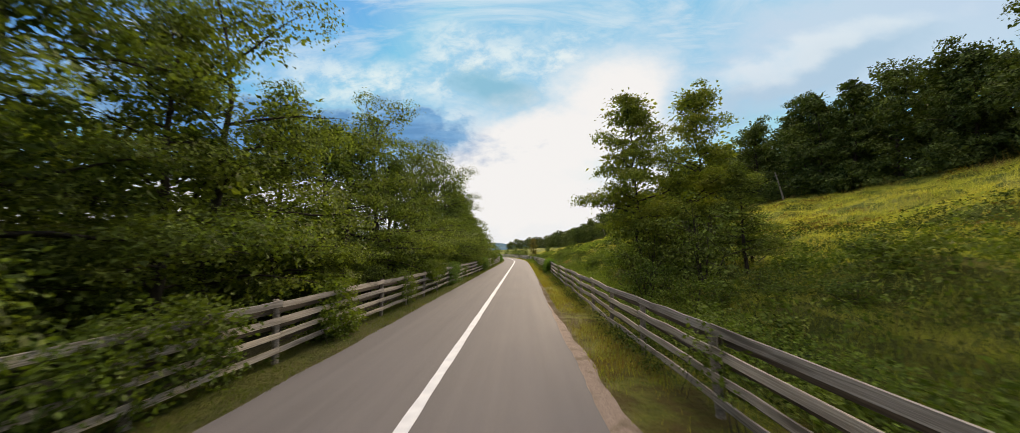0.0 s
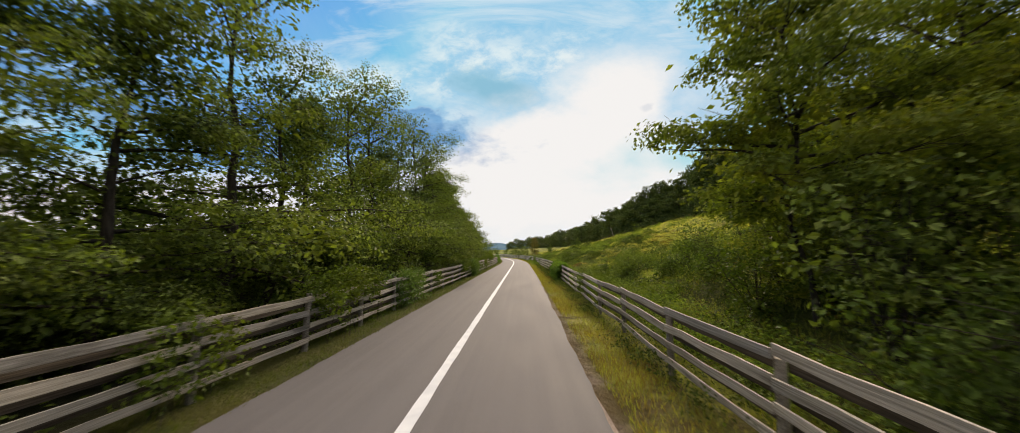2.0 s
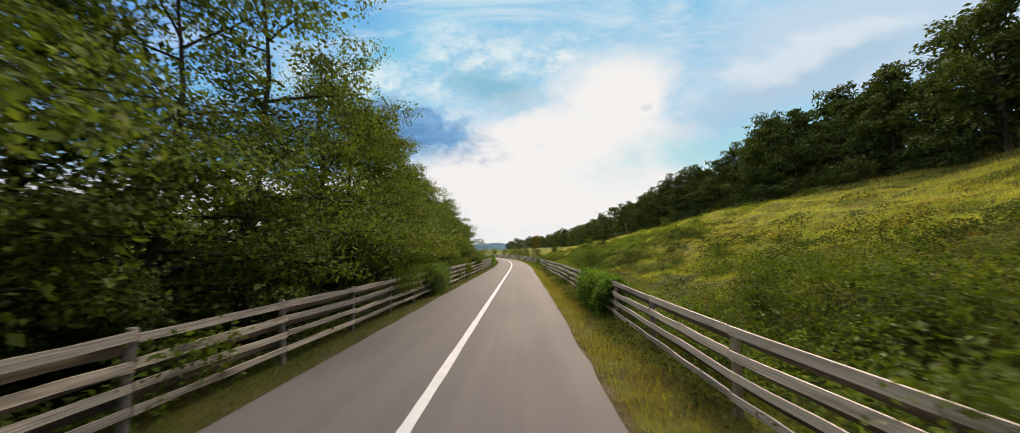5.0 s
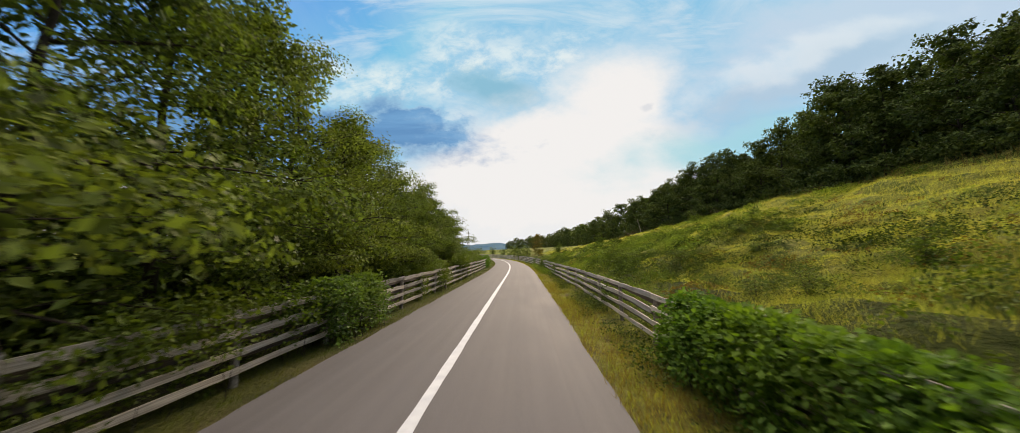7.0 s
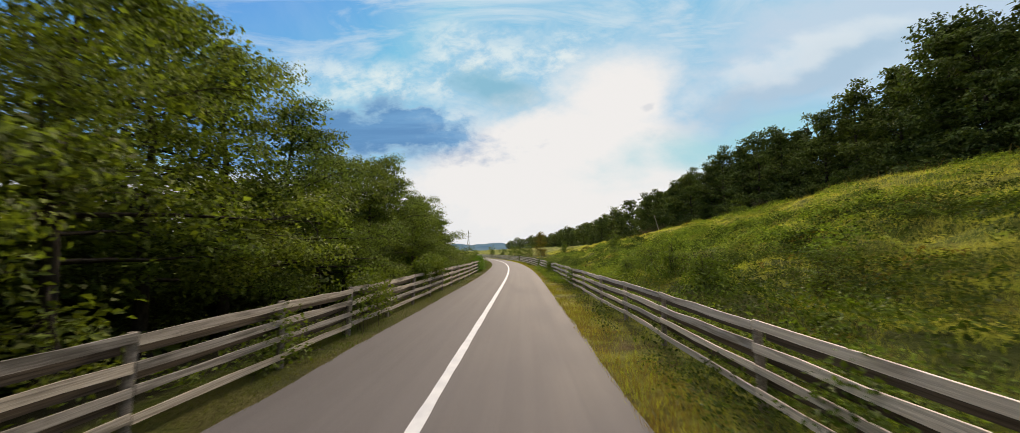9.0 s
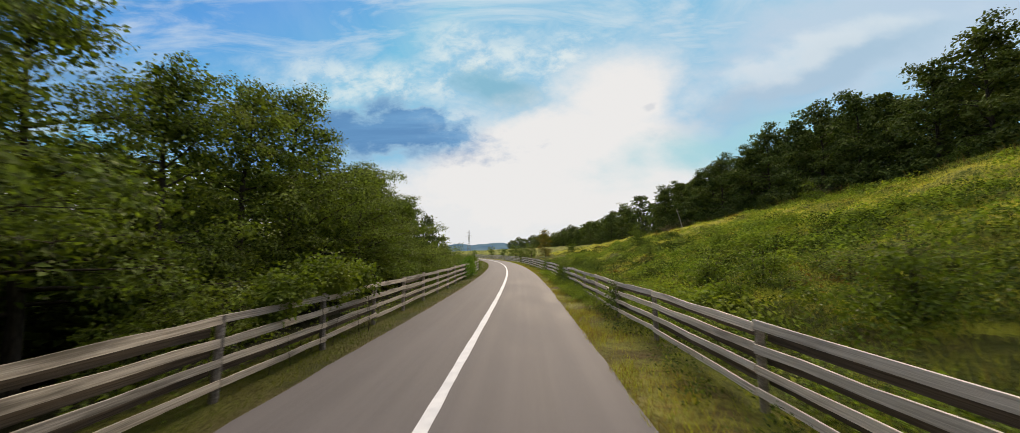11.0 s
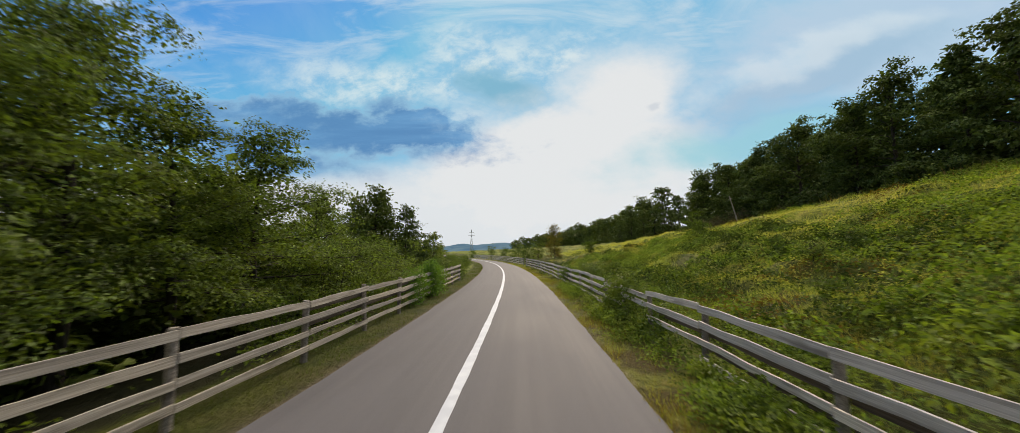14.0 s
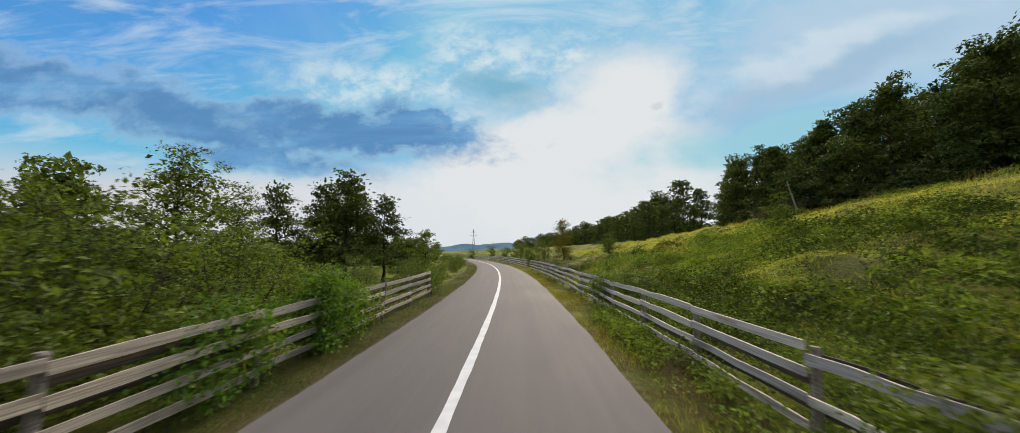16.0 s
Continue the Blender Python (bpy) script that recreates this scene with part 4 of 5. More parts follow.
for x, y, s in ((7.4, 27.5, 0.95), (8.2, 29.0, 1.05), (9.3, 27.2, 0.9), (6.6, 28.4, 0.7), (6.0, 33.0, 0.7), (5.4, 36.0, 0.6), (14.4, 109.6, 1.25), (10.2, 92, 0.7), (9.0, 134, 1.3), (12.0, 84, 0.6), (6.2, 62, 0.8), (6.6, 66, 0.9), (7.4, 64, 0.7),
                (6.8, 74, 0.8), (7.6, 72, 0.9), (5.6, 70, 0.6), (24.0, 92, 1.1), (30.0, 86, 1.0), (19, 70, 0.7), (10.5, 48, 0.6), (3.4, 101.5, 0.8), (3.0, 103.5, 0.7)):
    plant(meadow_bush, x, y, s, rnd.uniform(0, 360), rnd.uniform(0.8, 1.1), group="shrubs in the meadow")
for x, y, s in ((1.5, 146, 1.3), (-0.6, 155, 1.3), (-2.6, 165, 1.4), (-4.0, 172, 1.2), (0.6, 150, 1.0), (-7, 186, 1.3), (-12, 200, 1.4), (-20, 215, 1.4), (-1.4, 160, 0.9)):
    plant(hazels[k % 2], x, y, s * 0.85, rnd.uniform(0, 360), 1.3, group="saplings by the far bend")
    k += 1
rusty = tree("rowan_tree", "small thin tree with rust-coloured upper leaves", "tree", RUSTY, seed=43, high=6.2, wide=2.0, count=4600, size=0.15, bare=0.12, limbs=30, gaps=0.2)
plant(rusty, 4.6, 147, 1.0, 0)

# ---- hillside wood ----
rnd = random.Random(53)
OAK_LABEL = "dark broad-leaved forest tree at the meadow's upper edge"
oaks = [
    tree("forest_tree", OAK_LABEL, "tree", OAK, seed=51, high=12, wide=4.3, count=7600, size=0.29, twigs=False, bare=0.0, shape=(0.95, 1.0, 0.42), puff=1.15, limbs=40, gaps=0.05),
    tree("forest_tree", OAK_LABEL, "tree", OAK, seed=52, high=12, wide=4.5, count=7600, size=0.29, twigs=False, bare=0.0, shape=(0.9, 1.05, 0.5), puff=1.2, limbs=40, gaps=0.05),
    tree("forest_tree", OAK_LABEL, "tree", OAK, seed=53, high=12, wide=4.0, count=7600, size=0.29, twigs=False, bare=0.0, shape=(0.9, 0.95, 0.35), puff=1.05, limbs=40, gaps=0.1),
]
deep_oaks = [tree("forest_tree", "dark forest tree deeper in the hillside wood", "tree", OAK, seed=55 + k, high=12, wide=4.1, count=1900, size=0.54, bare=0.0, shape=(0.95, 1.0, 0.45), puff=1.2, limbs=30, gaps=0.03, twigs=False) for k in range(2)]
spruce = tree("spruce_tree", "pointed dark spruce rising from the hillside wood", "tree", NEEDLE, seed=58, high=13, wide=3.0, count=4200, size=0.3, bare=0.05, limbs=60, shape=(1.0, 0.66, 0.08), lift=(-12, 10), clump=0.3, gaps=0.0)
y = -14.0
k = 0
while y < 150:
    edge = float(np.interp(y, [-15, 60, 105, 130, 150], [34, 34, 34, 36, 38]))
    fade = float(np.interp(y, [95, 108, 116, 128, 136, 150], [0.97, 0.95, 0.92, 0.94, 0.97, 0.97]))
    for row in range(3):
        x = float(centre(y)) + edge + row * 4.8 + rnd.uniform(-1, 1)
        kind = oaks[k % 3] if row == 0 else deep_oaks[(k + row) % 2]
        if row == 2 and y > 95 and k % 2 == 0:
            kind = spruce
        plant(kind, x, y + rnd.uniform(-1.2, 1.2), (1.22 if kind is spruce else 1.0) * rnd.uniform(9.3, 11.3) * fade * float(np.interp(y, [18, 25, 31, 36, 55, 61, 66, 72, 82, 88, 96, 104], [1, 0.88, 0.88, 1, 1, 0.90, 0.90, 1.0, 0.98, 0.90, 0.90, 0.98])) / 12, rnd.uniform(0, 360), group="trees of the hillside wood")
    y += rnd.uniform(3.2, 4.2)
    k += 1
bramble = bush("bramble_shrub", "low dark shrub along the forest edge", "shrub", OAK, 37, 2.2, 2.0, 1300, 0.27, 9, 0.4)
y = -8.0
while y < 90:
    plant(bramble, float(centre(y)) - rnd.uniform(11.0, 14.5), y, rnd.uniform(0.9, 1.4), rnd.uniform(0, 360), label="dark brush behind the roadside trees", group="brush behind the roadside trees")
    y += rnd.uniform(1.6, 2.6)
thorn = bush("thorn_bush", "grey-brown thorn bush at the forest edge", "shrub", THORN, 38, 2.2, 2.0, 1500, 0.2, 9, 0.34)
for x, y, s in ((26.8, 132, 0.9), (28.6, 129.5, 1.0), (30.6, 121, 0.8), (31.6, 117.5, 0.95), (32.0, 113, 0.7), (30, 98, 0.7)):
    plant(thorn, x, y, s, rnd.uniform(0, 360), 0.9, group="thorn bushes at the forest edge")
y = -10.0
while y < 152:
    edge = float(np.interp(y, [-15, 60, 105, 130, 150], [32.5, 32.5, 32.5, 34.5, 36.5]))
    plant(bramble, float(centre(y)) + edge + rnd.uniform(-0.6, 1.2), y, rnd.uniform(0.6, 1.1), rnd.uniform(0, 360), group="shrubs along the forest edge")
    y += rnd.uniform(2.6, 4.4)
for x, y, s in ((24, 168, 0.72), (27.5, 170, 0.66), (22.5, 174, 0.5), (20.5, 182, 0.45), (26, 178, 0.6), (18, 192, 0.5)):
    plant(oaks[k % 3], x, y, s, rnd.uniform(0, 360), 0.9, label="round dark tree on the far hillside", group="trees on the far hillside")
    k += 1
far_oak = tree("far_tree", "round dark tree on the far hillside", "tree", OAK, seed=59, high=11, wide=4.2, count=1000, size=0.8, bare=0.0, shape=(0.95, 1.0, 0.45), clump=0.7, limbs=26, gaps=0.03, twigs=False)
y = 152.0
while y < 520:
    x = float(np.interp(y, [150, 180, 267, 347, 417, 520], [38, 33, 31, 24, 12, -24]))
    for row in range(2):
        if rnd.random() < 0.85:
            plant(far_oak if y > 205 else deep_oaks[k % 2], x + row * 7 + rnd.uniform(-2.5, 2.5), y + rnd.uniform(-3, 3), (rnd.uniform(0.8, 1.15) + 0.08 * row) * (0.8 if y < 180 else 1.0), rnd.uniform(0, 360), rnd.uniform(0.8, 1.0),
                  label="round dark tree on the far hillside", group="trees on the far hillside")
        k += 1
    y += rnd.uniform(4, 9) * (1 + y / 500)
for x, y, s in ((-52, 190, 0.6), (-60, 205, 0.6), (-48, 215, 0.5), (-70, 200, 0.7), (-66, 235, 0.6), (-58, 250, 0.6), (-75, 265, 0.7), (-52, 170, 0.6), (-62, 175, 0.7), (-80, 180, 0.8), (-38, 160, 0.5), (-44, 152, 0.55), (-72, 300, 0.6), (-84, 320, 0.7), (-90, 285, 0.7),
                (-100, 240, 0.8), (-95, 200, 0.8), (-110, 180, 0.8), (-60, 140, 0.7), (-75, 150, 0.8), (-40, 120, 0.6), (-52, 112, 0.7), (-45, 90, 0.8), (-60, 80, 0.8)):
    plant(far_oak, x, y, s, rnd.uniform(0, 360), 0.85, label="round green tree on the far valley floor", group="trees on the valley floor")
    k += 1

# ---- creepers on the fences ----


def creeper(name, label, y0, y1, offset, low, high, thick, count, size, seed, mat=None, clump=0.15, shell=False):
    """Leafy growth that climbs over a stretch of fence."""
    r = np.random.default_rng(seed)
    n = max(14, int((y1 - y0) * (90 if shell else 26) * (high - low)))
    ys = r.uniform(y0, y1, n)
    swell = 0.72 + 0.28 * np.sin((ys - y0) / (y1 - y0) * math.pi) + 0.10 * np.sin(ys * 2.3 + seed)
    zs = low + (high - low) * swell * r.uniform(0, 1, n) ** 0.7
    off = np.array([offset(v) for v in ys])
    xs = centre(ys) + off + r.normal(0, thick * 0.5, n) * (1.15 - 0.5 * zs / high)
    if shell:
        around = r.uniform(0, math.pi, n)
        lumps = 0.84 + 0.26 * np.sin(ys * 2.3 + 1) * np.sin(around * 2 + ys * 0.9) + 0.10 * np.sin(ys * 5.7 + around * 3) + r.normal(0, 0.08, n)
        xs = centre(ys) + off + thick * np.cos(around) * lumps
        zs = high * np.abs(np.sin(around)) ** 0.55 * (0.92 + 0.08 * lumps) * np.clip((y1 - ys + 0.3) * 1.6, 0.4, 1)
    inside = np.sign(off) * (xs - centre(ys))
    xs = centre(ys) + np.sign(off) * np.maximum(inside, 2.95)
    base = np.array([float(centre(y0)) + offset(y0), y0, 0.0])
    ground_z = height(xs, ys)
    spots = np.stack([xs, ys, zs + ground_z], -1) - base
    thing = tagged(new(name), label, "creeper", "creepers on the fences")
    thing.location = base
    lines = []
    for k in range(0, n, 7):
        foot = np.array([spots[k, 0] + r.normal(0, 0.1), spots[k, 1] + r.normal(0, 0.4), ground_z[k]])
        lines.append((np.stack([foot, (foot + spots[k]) / 2 + r.normal(0, 0.05, 3), spots[k]]), np.array([0.007, 0.005, 0.002])))
    v, f = tubes(lines, 4)
    tagged(part("branching", mesh_of("branching", v, f), BARK, thing), kind="stuff")
    v, f = leaves(r, spots, np.full(n, clump), count, size, 0.8, 0.35, 0.8)
    part("foliage", mesh_of("foliage", v, f), mat or HEDGE, thing)
    return thing


VINE = "green climbing leaves grown over the plank fence"
for k, (y0, y1, low, high, thick, count) in enumerate((
        (3.4, 6.6, 0.2, 1.4, 0.4, 2600), (9.4, 11.4, 0.0, 1.3, 0.38, 2000), (15.6, 17.3, 0.1, 1.35, 0.35, 700), (19.6, 23.7, 0.75, 1.7, 0.42, 2200), (25.4, 29.4, 0.0, 1.45, 0.42, 2800), (31.5, 33.0, 0.2, 1.2, 0.25, 300),
        (46.4, 49.8, 0.0, 1.34, 0.52, 4800), (55.1, 56.2, 0.1, 1.15, 0.22, 260), (58.4, 61.2, 0.3, 1.5, 0.4, 1000), (65.8, 70.0, 1.0, 1.95, 0.42, 3000), (90.3, 92.4, 0.1, 1.3, 0.36, 900), (93.6, 96.0, 0.1, 1.7, 0.48, 2800), (96.6, 97.6, 0.1, 1.0, 0.25, 220), (105.5, 108.0, 0.0, 1.2, 0.4, 600), (41.0, 46.6, 0.6, 1.5, 0.45, 1900))):
    creeper("creeper", VINE, y0, y1, left_offset, low, high, thick, int(count * (2.4 if k == 6 else 2)), 0.085, 70 + k, IVY if k in (4, 6) else HEDGE if k in (10, 11) else SHRUB, shell=k == 6)
for k, (y0, y1, low, high, thick, count) in enumerate((
        (4.9, 6.2, 0.3, 1.3, 0.25, 300), (28.4, 29.6, 0.0, 1.5, 0.28, 520), (39.8, 45.6, 0.0, 1.24, 0.44, 19000), (51.7, 52.5, 0.1, 1.2, 0.2, 200), (72.0, 73.0, 0.0, 1.3, 0.25, 480), (84.0, 86.0, 0.0, 0.75, 0.4, 600), (86.4, 89.4, 0.0, 1.5, 0.5, 1900),
        (100.4, 102.6, 0.0, 1.45, 0.4, 900), (8.6, 10.2, 0.0, 0.4, 0.25, 150), (92, 95, 0.0, 0.45, 0.3, 400))):
    creeper("creeper", "dense bright green creeper covering the plank fence" if k == 2 else VINE, y0, y1, right_offset, low, high, thick, count if k == 2 else count * 2, 0.095 if k == 2 else 0.075, 90 + k, HEDGE if k == 2 else SHRUB, 0.12 if k == 2 else 0.15, k == 2)

# ---- grass and weeds ----


def blades(name, label, xy, tall, wide, mat, seed):
    """Grass: one thin bent blade for each root."""
    r = np.random.default_rng(seed)
    n = len(xy)
    root = np.column_stack([xy, height(xy[:, 0], xy[:, 1]) - 0.02])
    turn = r.uniform(0, 2 * math.pi, n)
    side = np.column_stack([np.cos(turn), np.sin(turn), np.zeros(n)])
    lean = np.column_stack([r.normal(0, 0.35, n), r.normal(0, 0.35, n), np.ones(n)])
    L = (tall * r.uniform(0.45, 1.25, n))[:, None]
    W = (wide * r.uniform(0.6, 1.3, n))[:, None]
    v = np.stack([root - side * W, root + side * W, root + lean * L], 1).reshape(-1, 3)
    return single(name, mesh_of(name, v, np.arange(3 * n).reshape(-1, 3)), mat, label, "grass", "stuff")


def strip(r, n, u0, u1, y0, y1, clumps=0.0):
    """Roots between two distances from the road's middle, thicker in clumps."""
    y = y0 + (y1 - y0) * r.uniform(0, 1, n) ** 1.15
    u = r.uniform(u0, u1, n)
    x = centre(y) + u
    keep = waves(x * 2.1 + 5, y * 1.7) + 0.6 * waves(x * 5.3, y * 4.1) + r.normal(0, 0.5, n) > clumps
    return np.column_stack([x, y])[keep]


r = np.random.default_rng(7)
blades("verge_grass", "short green grass on the verge beneath the fence", strip(r, 50000, -3.75, -2.45, -3, 150, -0.7), 0.12, 0.005, VERGE, 1)
blades("verge_grass", "green grass mixed with dry stalks on the verge", strip(r, 76000, 2.75, 4.9, -3, 150, -0.4), 0.16, 0.006, LUSH, 2)
blades("dry_grass", "straw-brown dry grass along the road's edge", strip(r, 70000, 2.75, 3.9, -3, 130, 0.1), 0.15, 0.007, STRAW, 3)
blades("meadow_grass", "rough yellow-green meadow grass on the hillside", strip(r, 300000, 7.5, 17, -2, 125, -0.6), 0.20, 0.0055, GRASS, 4)
blades("meadow_grass", "lush dark green grass on the lower slope", strip(r, 230000, 4.8, 12.5, -2, 125, -0.2), 0.24, 0.0055, LUSH, 25)
blades("meadow_grass", "rough yellow-green meadow grass on the hillside", strip(r, 300000, 14, 35, 2, 160, -0.8), 0.26, 0.012, GRASS, 5)
blades("meadow_grass", "green grass high on the slope", strip(r, 90000, 12, 30, -2, 48, -0.2), 0.26, 0.012, LUSH, 29)
blades("meadow_straw", "dry pale stalks standing in the meadow", strip(r, 60000, 6.0, 34, -2, 160, 0.4), 0.36, 0.009, STRAW, 6)


def weeds(name, label, xy, tall, spread, count, size, mat, seed):
    r = np.random.default_rng(seed)
    z = height(xy[:, 0], xy[:, 1])
    spots = np.column_stack([xy, z + tall * r.uniform(0.2, 1.0, len(xy))])
    v, f = leaves(r, spots, spread * r.uniform(0.6, 1.4, len(xy)), count, size, 0.5, 0.1, 0.55)
    return single(name, mesh_of(name, v, f), mat, label, "weeds", "stuff")


def mounds(name, label, n, u0, u1, y0, y1, wide, tall, dense, size, mat, seed, bias=1.0, spots=None):
    """Rounded thickets of low growth, leafy all over, gathered in drifts."""
    r = np.random.default_rng(seed)
    if spots is None:
        y = r.uniform(y0, y1, 4 * n)
        x = centre(y) + u0 + (u1 - u0) * r.uniform(0, 1, 4 * n) ** bias
        drift = np.argsort(-(waves(x * 0.7 + 2, y * 0.5 + seed) + r.normal(0, 0.75, 4 * n)))[:n]
        x, y = x[drift], y[drift]
    else:
        x, y = np.array(spots, float).T
        n = len(x)
    broad = wide[0] + (wide[1] - wide[0]) * r.uniform(0, 1, n) ** 2.0
    long, high = broad * r.uniform(1.0, 1.8, n), tall * broad ** 0.6 * r.uniform(0.6, 1.25, n)
    pick = np.repeat(np.arange(n), np.maximum(25, (dense * broad * long).astype(int)))
    m = len(pick)
    az, lift = r.uniform(0, 2 * math.pi, m), np.arcsin(r.uniform(0, 1, m) ** 0.85)
    lobes = 1 + 0.22 * np.sin(3 * az + pick * 1.7) + 0.14 * np.sin(7 * az + pick) * np.cos(lift)
    rad = lobes * r.uniform(0.78, 1.08, m)
    px = x[pick] + broad[pick] * rad * np.cos(az) * np.cos(lift)
    py = y[pick] + long[pick] * rad * np.sin(az) * np.cos(lift)
    at = np.stack([px, py, height(px, py) + high[pick] * rad * np.sin(lift) + 0.02], -1)
    out = np.stack([np.cos(az) * np.cos(lift) / broad[pick], np.sin(az) * np.cos(lift) / long[pick], np.sin(lift) / high[pick]], -1)
    out = out / np.linalg.norm(out, axis=1, keepdims=True) + r.normal(0, 0.42, (m, 3))
    out /= np.linalg.norm(out, axis=1, keepdims=True)
    a = np.cross(out, r.normal(0, 1, (m, 3)))
    a /= np.linalg.norm(a, axis=1, keepdims=True) + 1e-9
    b = np.cross(out, a)
    L = size * r.uniform(0.6, 1.4, m)[:, None]
    v = np.stack([at - a * L * 0.5, at + b * L * 0.3 + out * L * 0.1, at + a * L * 0.5 - out * L * 0.12, at - b * L * 0.3 + out * L * 0.1], 1).reshape(-1, 3)
    k = np.arange(m)[:, None] * 4
    return single(name, mesh_of(name, v, np.concatenate([k + [0, 1, 2], k + [0, 2, 3]], 0)), mat, label, "weeds", "stuff")


mounds("thicket", "waist-high green thicket behind the plank fence", 190, 5.3, 11.0, -2, 47, (0.45, 1.0), 0.85, 280, 0.10, SHRUB, 27, 1.2)
mounds("thicket", "knee-high leafy thicket behind the plank fence", 110, 5.2, 8.5, 47, 112, (0.35, 0.85), 0.62, 300, 0.095, SHRUB, 28, 1.0)
mounds("herb_mounds", "dark green cushions of herbs and bramble on the slope", 560, 5.2, 18, -2, 84, (0.25, 1.2), 0.52, 260, 0.10, WEED, 15, 1.2)
mounds("herb_mounds", "dark green cushions of herbs on the upper slope", 180, 14, 31, 6, 150, (0.25, 1.1), 0.34, 170, 0.12, WEED, 16)
mounds("herb_mounds", "dark green bramble cushions among the fern", 260, 5.4, 18, 74, 124, (0.35, 1.25), 0.55, 260, 0.11, WEED, 26)
mounds("bracken", "lush green fern and bramble in thick drifts low on the slope", 400, 5.4, 18, 60, 122, (0.35, 1.4), 0.60, 230, 0.13, FERN, 20, 1.0)
mounds("bracken", "green fern and bramble in a drift under the wood's edge", 300, 17, 31.5, 66, 122, (0.35, 1.3), 0.44, 180, 0.14, FERN, 19, 0.7)
mounds("yellow_herbs", "yellowish flowering herbs in loose cushions on the slope", 300, 8, 30, -2, 140, (0.2, 0.8), 0.30, 240, 0.075, GRASS, 17)
mounds("pale_herbs", "pale green broad-leaved herbs in cushions on the slope", 340, 5.2, 20, -2, 120, (0.2, 0.65), 0.40, 260, 0.095, PALE_LEAF, 23)
mounds("dead_herbs", "brown withered herbs in loose cushions on the slope", 360, 6, 27, 4, 130, (0.25, 1.0), 0.32, 220, 0.10, AUTUMN, 18)
weeds("meadow_weeds", "leafy green weeds in dark clumps on the slope", strip(r, 3600, 4.9, 14, -2, 140, 0.4), 0.34, 0.22, 36000, 0.07, WEED, 11)
blades("edge_stalks", "tall pale stalks standing along the wood's edge", strip(r, 5200, 28.5, 32.5, 2, 150, 0.3), 0.85, 0.028, STRAW, 24)
weeds("fence_weeds", "nettles and weeds at the foot of the fence", strip(r, 1800, 3.5, 5.2, -2, 130, 0.1), 0.30, 0.15, 26000, 0.07, WEED, 13)
weeds("fence_weeds", "tall nettles and weeds behind the fence", strip(r, 5200, 4.75, 6.1, -2, 112, -0.7), 0.55, 0.17, 80000, 0.07, FERN, 22)
weeds("fence_weeds", "dark leafy weeds in front of the fence", strip(r, 900, 3.35, 4.6, 74, 101, -0.1), 0.34, 0.14, 22000, 0.08, FERN, 21)
mounds("fence_weeds", "dark leafy bramble growing up the road side of the fence", 0, 0, 0, 0, 0, (0.28, 0.42), 1.0, 520, 0.085, SHRUB, 31,
       spots=((2.50, 86.4), (2.55, 87.0), (2.62, 87.6), (2.56, 84.3), (2.58, 83.4), (2.60, 82.6), (2.52, 81.2), (2.58, 80.3), (2.50, 79.6)))
weeds("fence_weeds", "dark weeds at the foot of the fence", strip(r, 900, -4.8, -3.5, -2, 120, 0.0), 0.3, 0.18, 12000, 0.10, SHRUB, 14)

# ---- distance ----


def leaning_pole(x, y, turn):
    thing = tagged(new("utility_pole"), "pale leaning wooden pole at the meadow's upper edge", "pole", "poles on the hillside")
    thing.matrix_basis = pose(x, y, float(height(x, y)) - 0.1, 0, -14, turn)
    z = np.linspace(0, 4.0, 7)
    v, f = tubes([(np.stack([0.03 * np.sin(z), 0 * z, z], -1), 0.11 - 0.012 * z)], 8)
    part("pole", mesh_of("pole", v, f, flat=False), PALE_BARK, thing)
    v, f = tubes([(np.array([[-0.3, 0, 3.6], [0.3, 0, 3.62]]), np.array([0.035, 0.035]))], 6)
    part("crossbar", mesh_of("crossbar", v, f), PALE_BARK, thing)


leaning_pole(30, 45, 5)
leaning_pole(27.6, 128.0, -4)


def steel_material():
    mat, n = material("galvanised_steel")
    where = n.add("ShaderNodeTexCoord").outputs["Object"]
    finish(n, n.mix(n.noise(where, 0.7, 3), (0.20, 0.22, 0.24), (0.30, 0.32, 0.34)), 0.6, None, 0.4, 0.6)
    return mat


STEEL = steel_material()


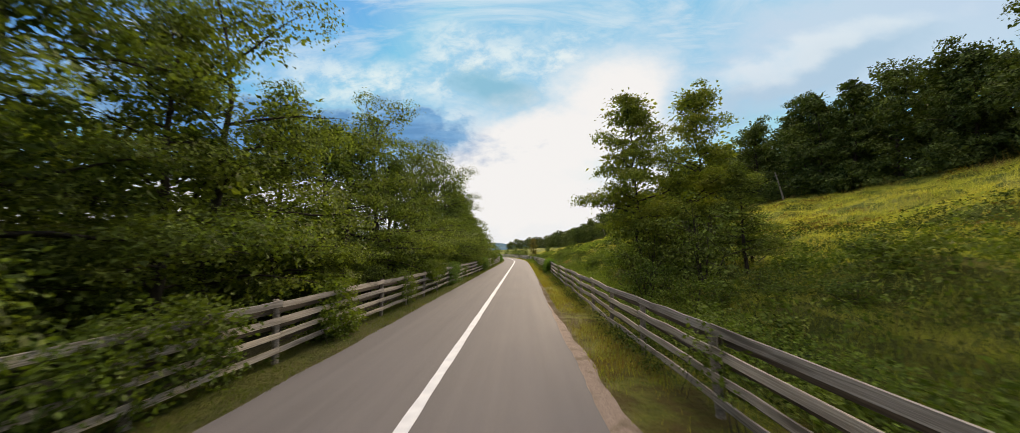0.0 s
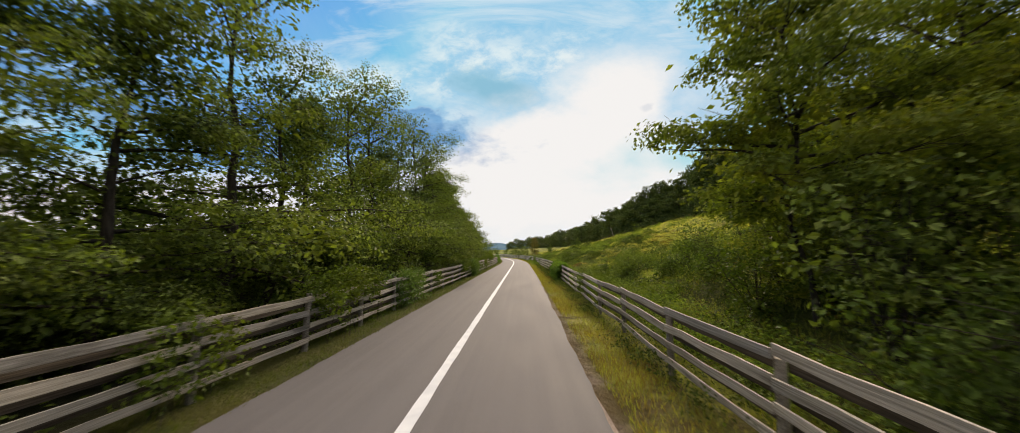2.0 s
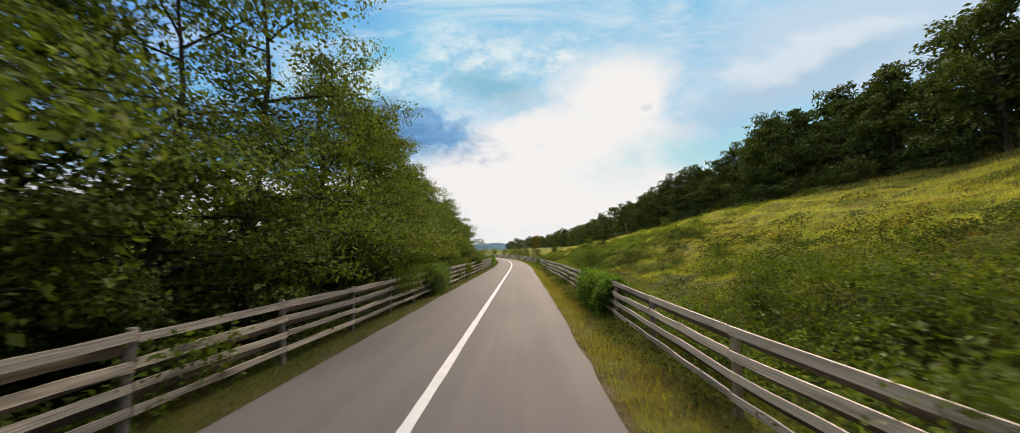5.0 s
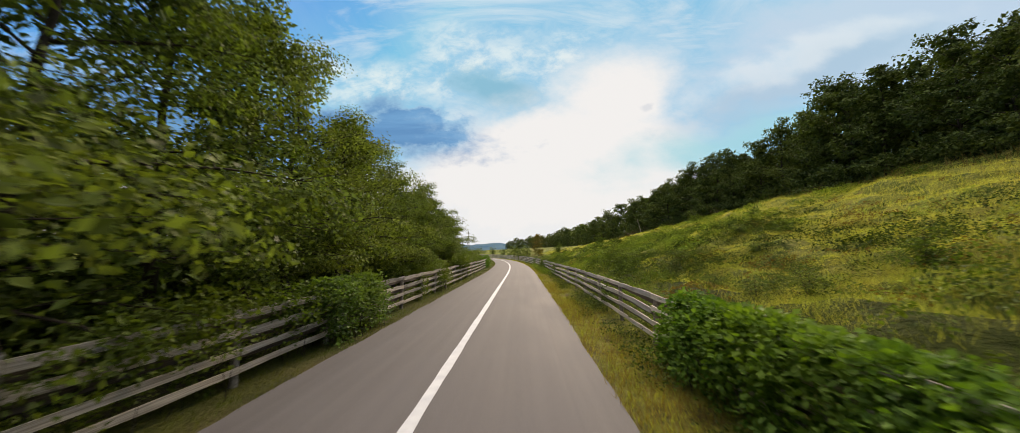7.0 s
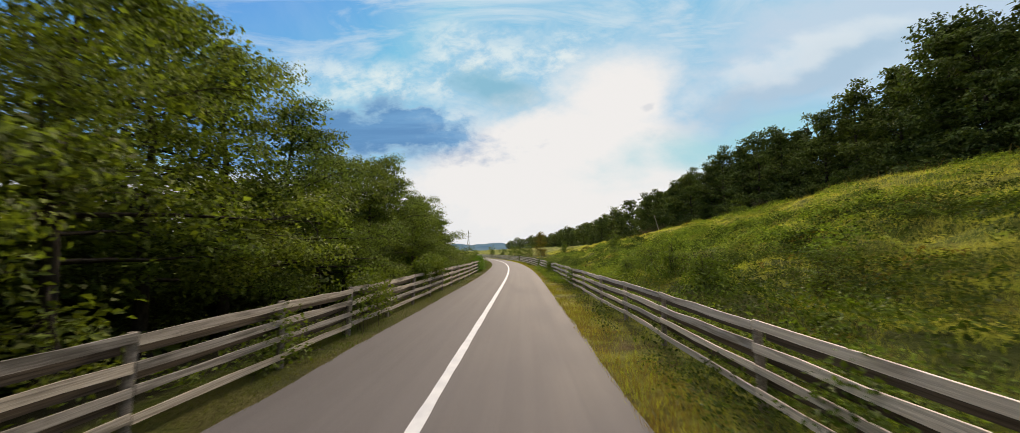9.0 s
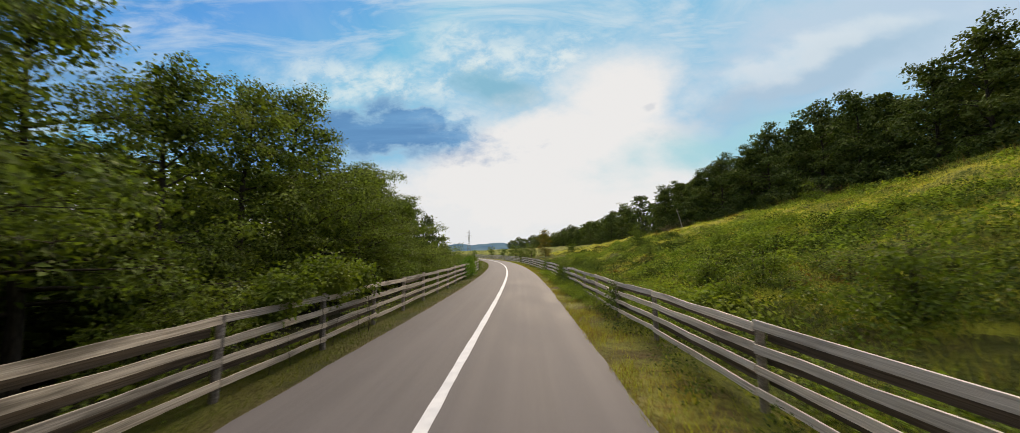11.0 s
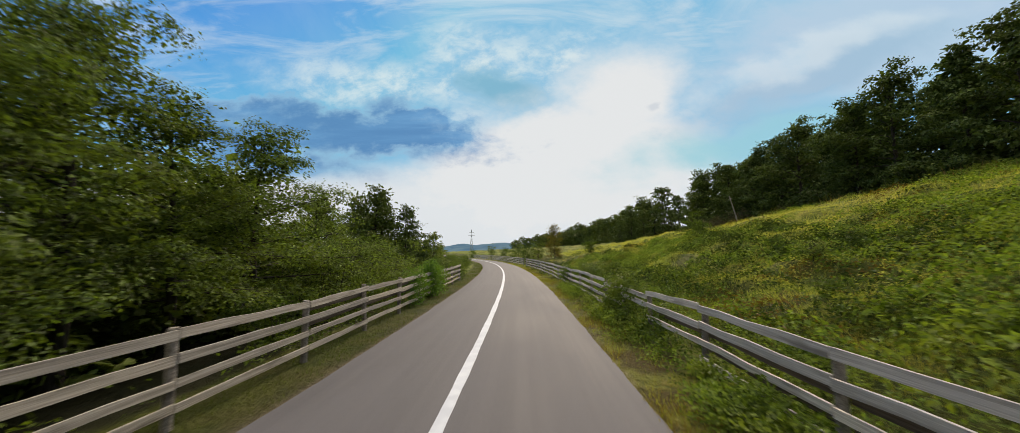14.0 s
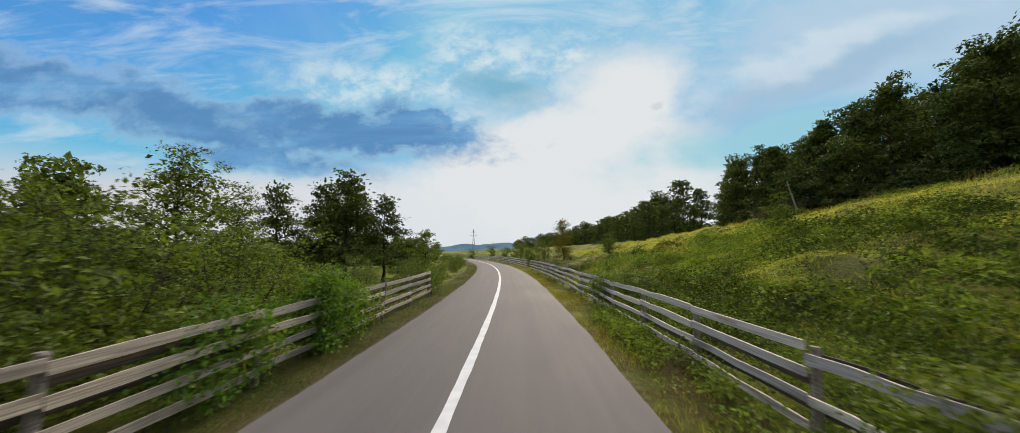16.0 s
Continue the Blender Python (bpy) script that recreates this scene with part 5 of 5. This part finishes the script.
def pylon(x, y, high):
    thing = tagged(new("pylon"), "grey steel lattice pylon far down the valley", "pylon")
    thing.matrix_basis = pose(x, y, float(height(x, y)) - 0.3, 0, 0, 10)
    legs = {}
    for sx in (-1, 1):
        for sy in (-1, 1):
            z = np.linspace(0, high, 6)
            w = np.interp(z, [0, high * 0.6, high], [2.6, 0.8, 0.25])
            legs[sx, sy] = np.stack([sx * w, sy * w, z], -1)
            v, f = tubes([(legs[sx, sy], np.full(6, 0.22))], 5)
            part("leg", mesh_of("leg", v, f), STEEL, thing)
    for k in range(5):
        for a, b in (((-1, -1), (1, -1)), ((1, -1), (1, 1)), ((1, 1), (-1, 1)), ((-1, 1), (-1, -1))):
            v, f = tubes([(np.stack([legs[a][k], legs[b][k + 1]]), np.full(2, 0.12)), (np.stack([legs[b][k], legs[a][k + 1]]), np.full(2, 0.12))], 4)
            part("brace", mesh_of("brace", v, f), STEEL, thing)
    for z, w in ((high * 0.72, 5.5), (high * 0.86, 4.2)):
        v, f = tubes([(np.array([[-w, 0, z], [0, 0, z + 0.8], [w, 0, z]]), np.array([0.14, 0.3, 0.14]))], 5)
        part("crossarm", mesh_of("crossarm", v, f), STEEL, thing)


pylon(-88, 680, 34)


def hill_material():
    mat, n = material("far_hazy_hill")
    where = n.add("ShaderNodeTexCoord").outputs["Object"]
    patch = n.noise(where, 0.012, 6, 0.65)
    # the blue of distance haze is mixed into the hills' own colour
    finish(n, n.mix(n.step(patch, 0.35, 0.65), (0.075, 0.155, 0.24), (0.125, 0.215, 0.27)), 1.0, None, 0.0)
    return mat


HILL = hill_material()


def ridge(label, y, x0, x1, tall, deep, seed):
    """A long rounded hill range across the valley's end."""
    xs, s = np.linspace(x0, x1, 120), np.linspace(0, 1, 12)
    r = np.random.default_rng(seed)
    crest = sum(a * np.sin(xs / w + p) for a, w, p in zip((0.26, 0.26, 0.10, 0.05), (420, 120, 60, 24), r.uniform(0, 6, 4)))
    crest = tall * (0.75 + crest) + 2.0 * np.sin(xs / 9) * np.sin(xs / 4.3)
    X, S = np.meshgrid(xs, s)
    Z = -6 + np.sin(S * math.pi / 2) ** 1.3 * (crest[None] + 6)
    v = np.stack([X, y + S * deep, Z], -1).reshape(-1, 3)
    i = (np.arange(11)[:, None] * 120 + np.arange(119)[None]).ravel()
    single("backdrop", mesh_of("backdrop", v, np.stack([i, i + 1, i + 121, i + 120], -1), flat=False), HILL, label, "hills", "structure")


ridge("wooded hills closing the far end of the valley, painted blue-green for haze", 1500, -1800, 900, 36, 400, 2)
ridge("far hill range behind the valley, painted blue for haze", 2300, -2600, 1600, 62, 500, 5)
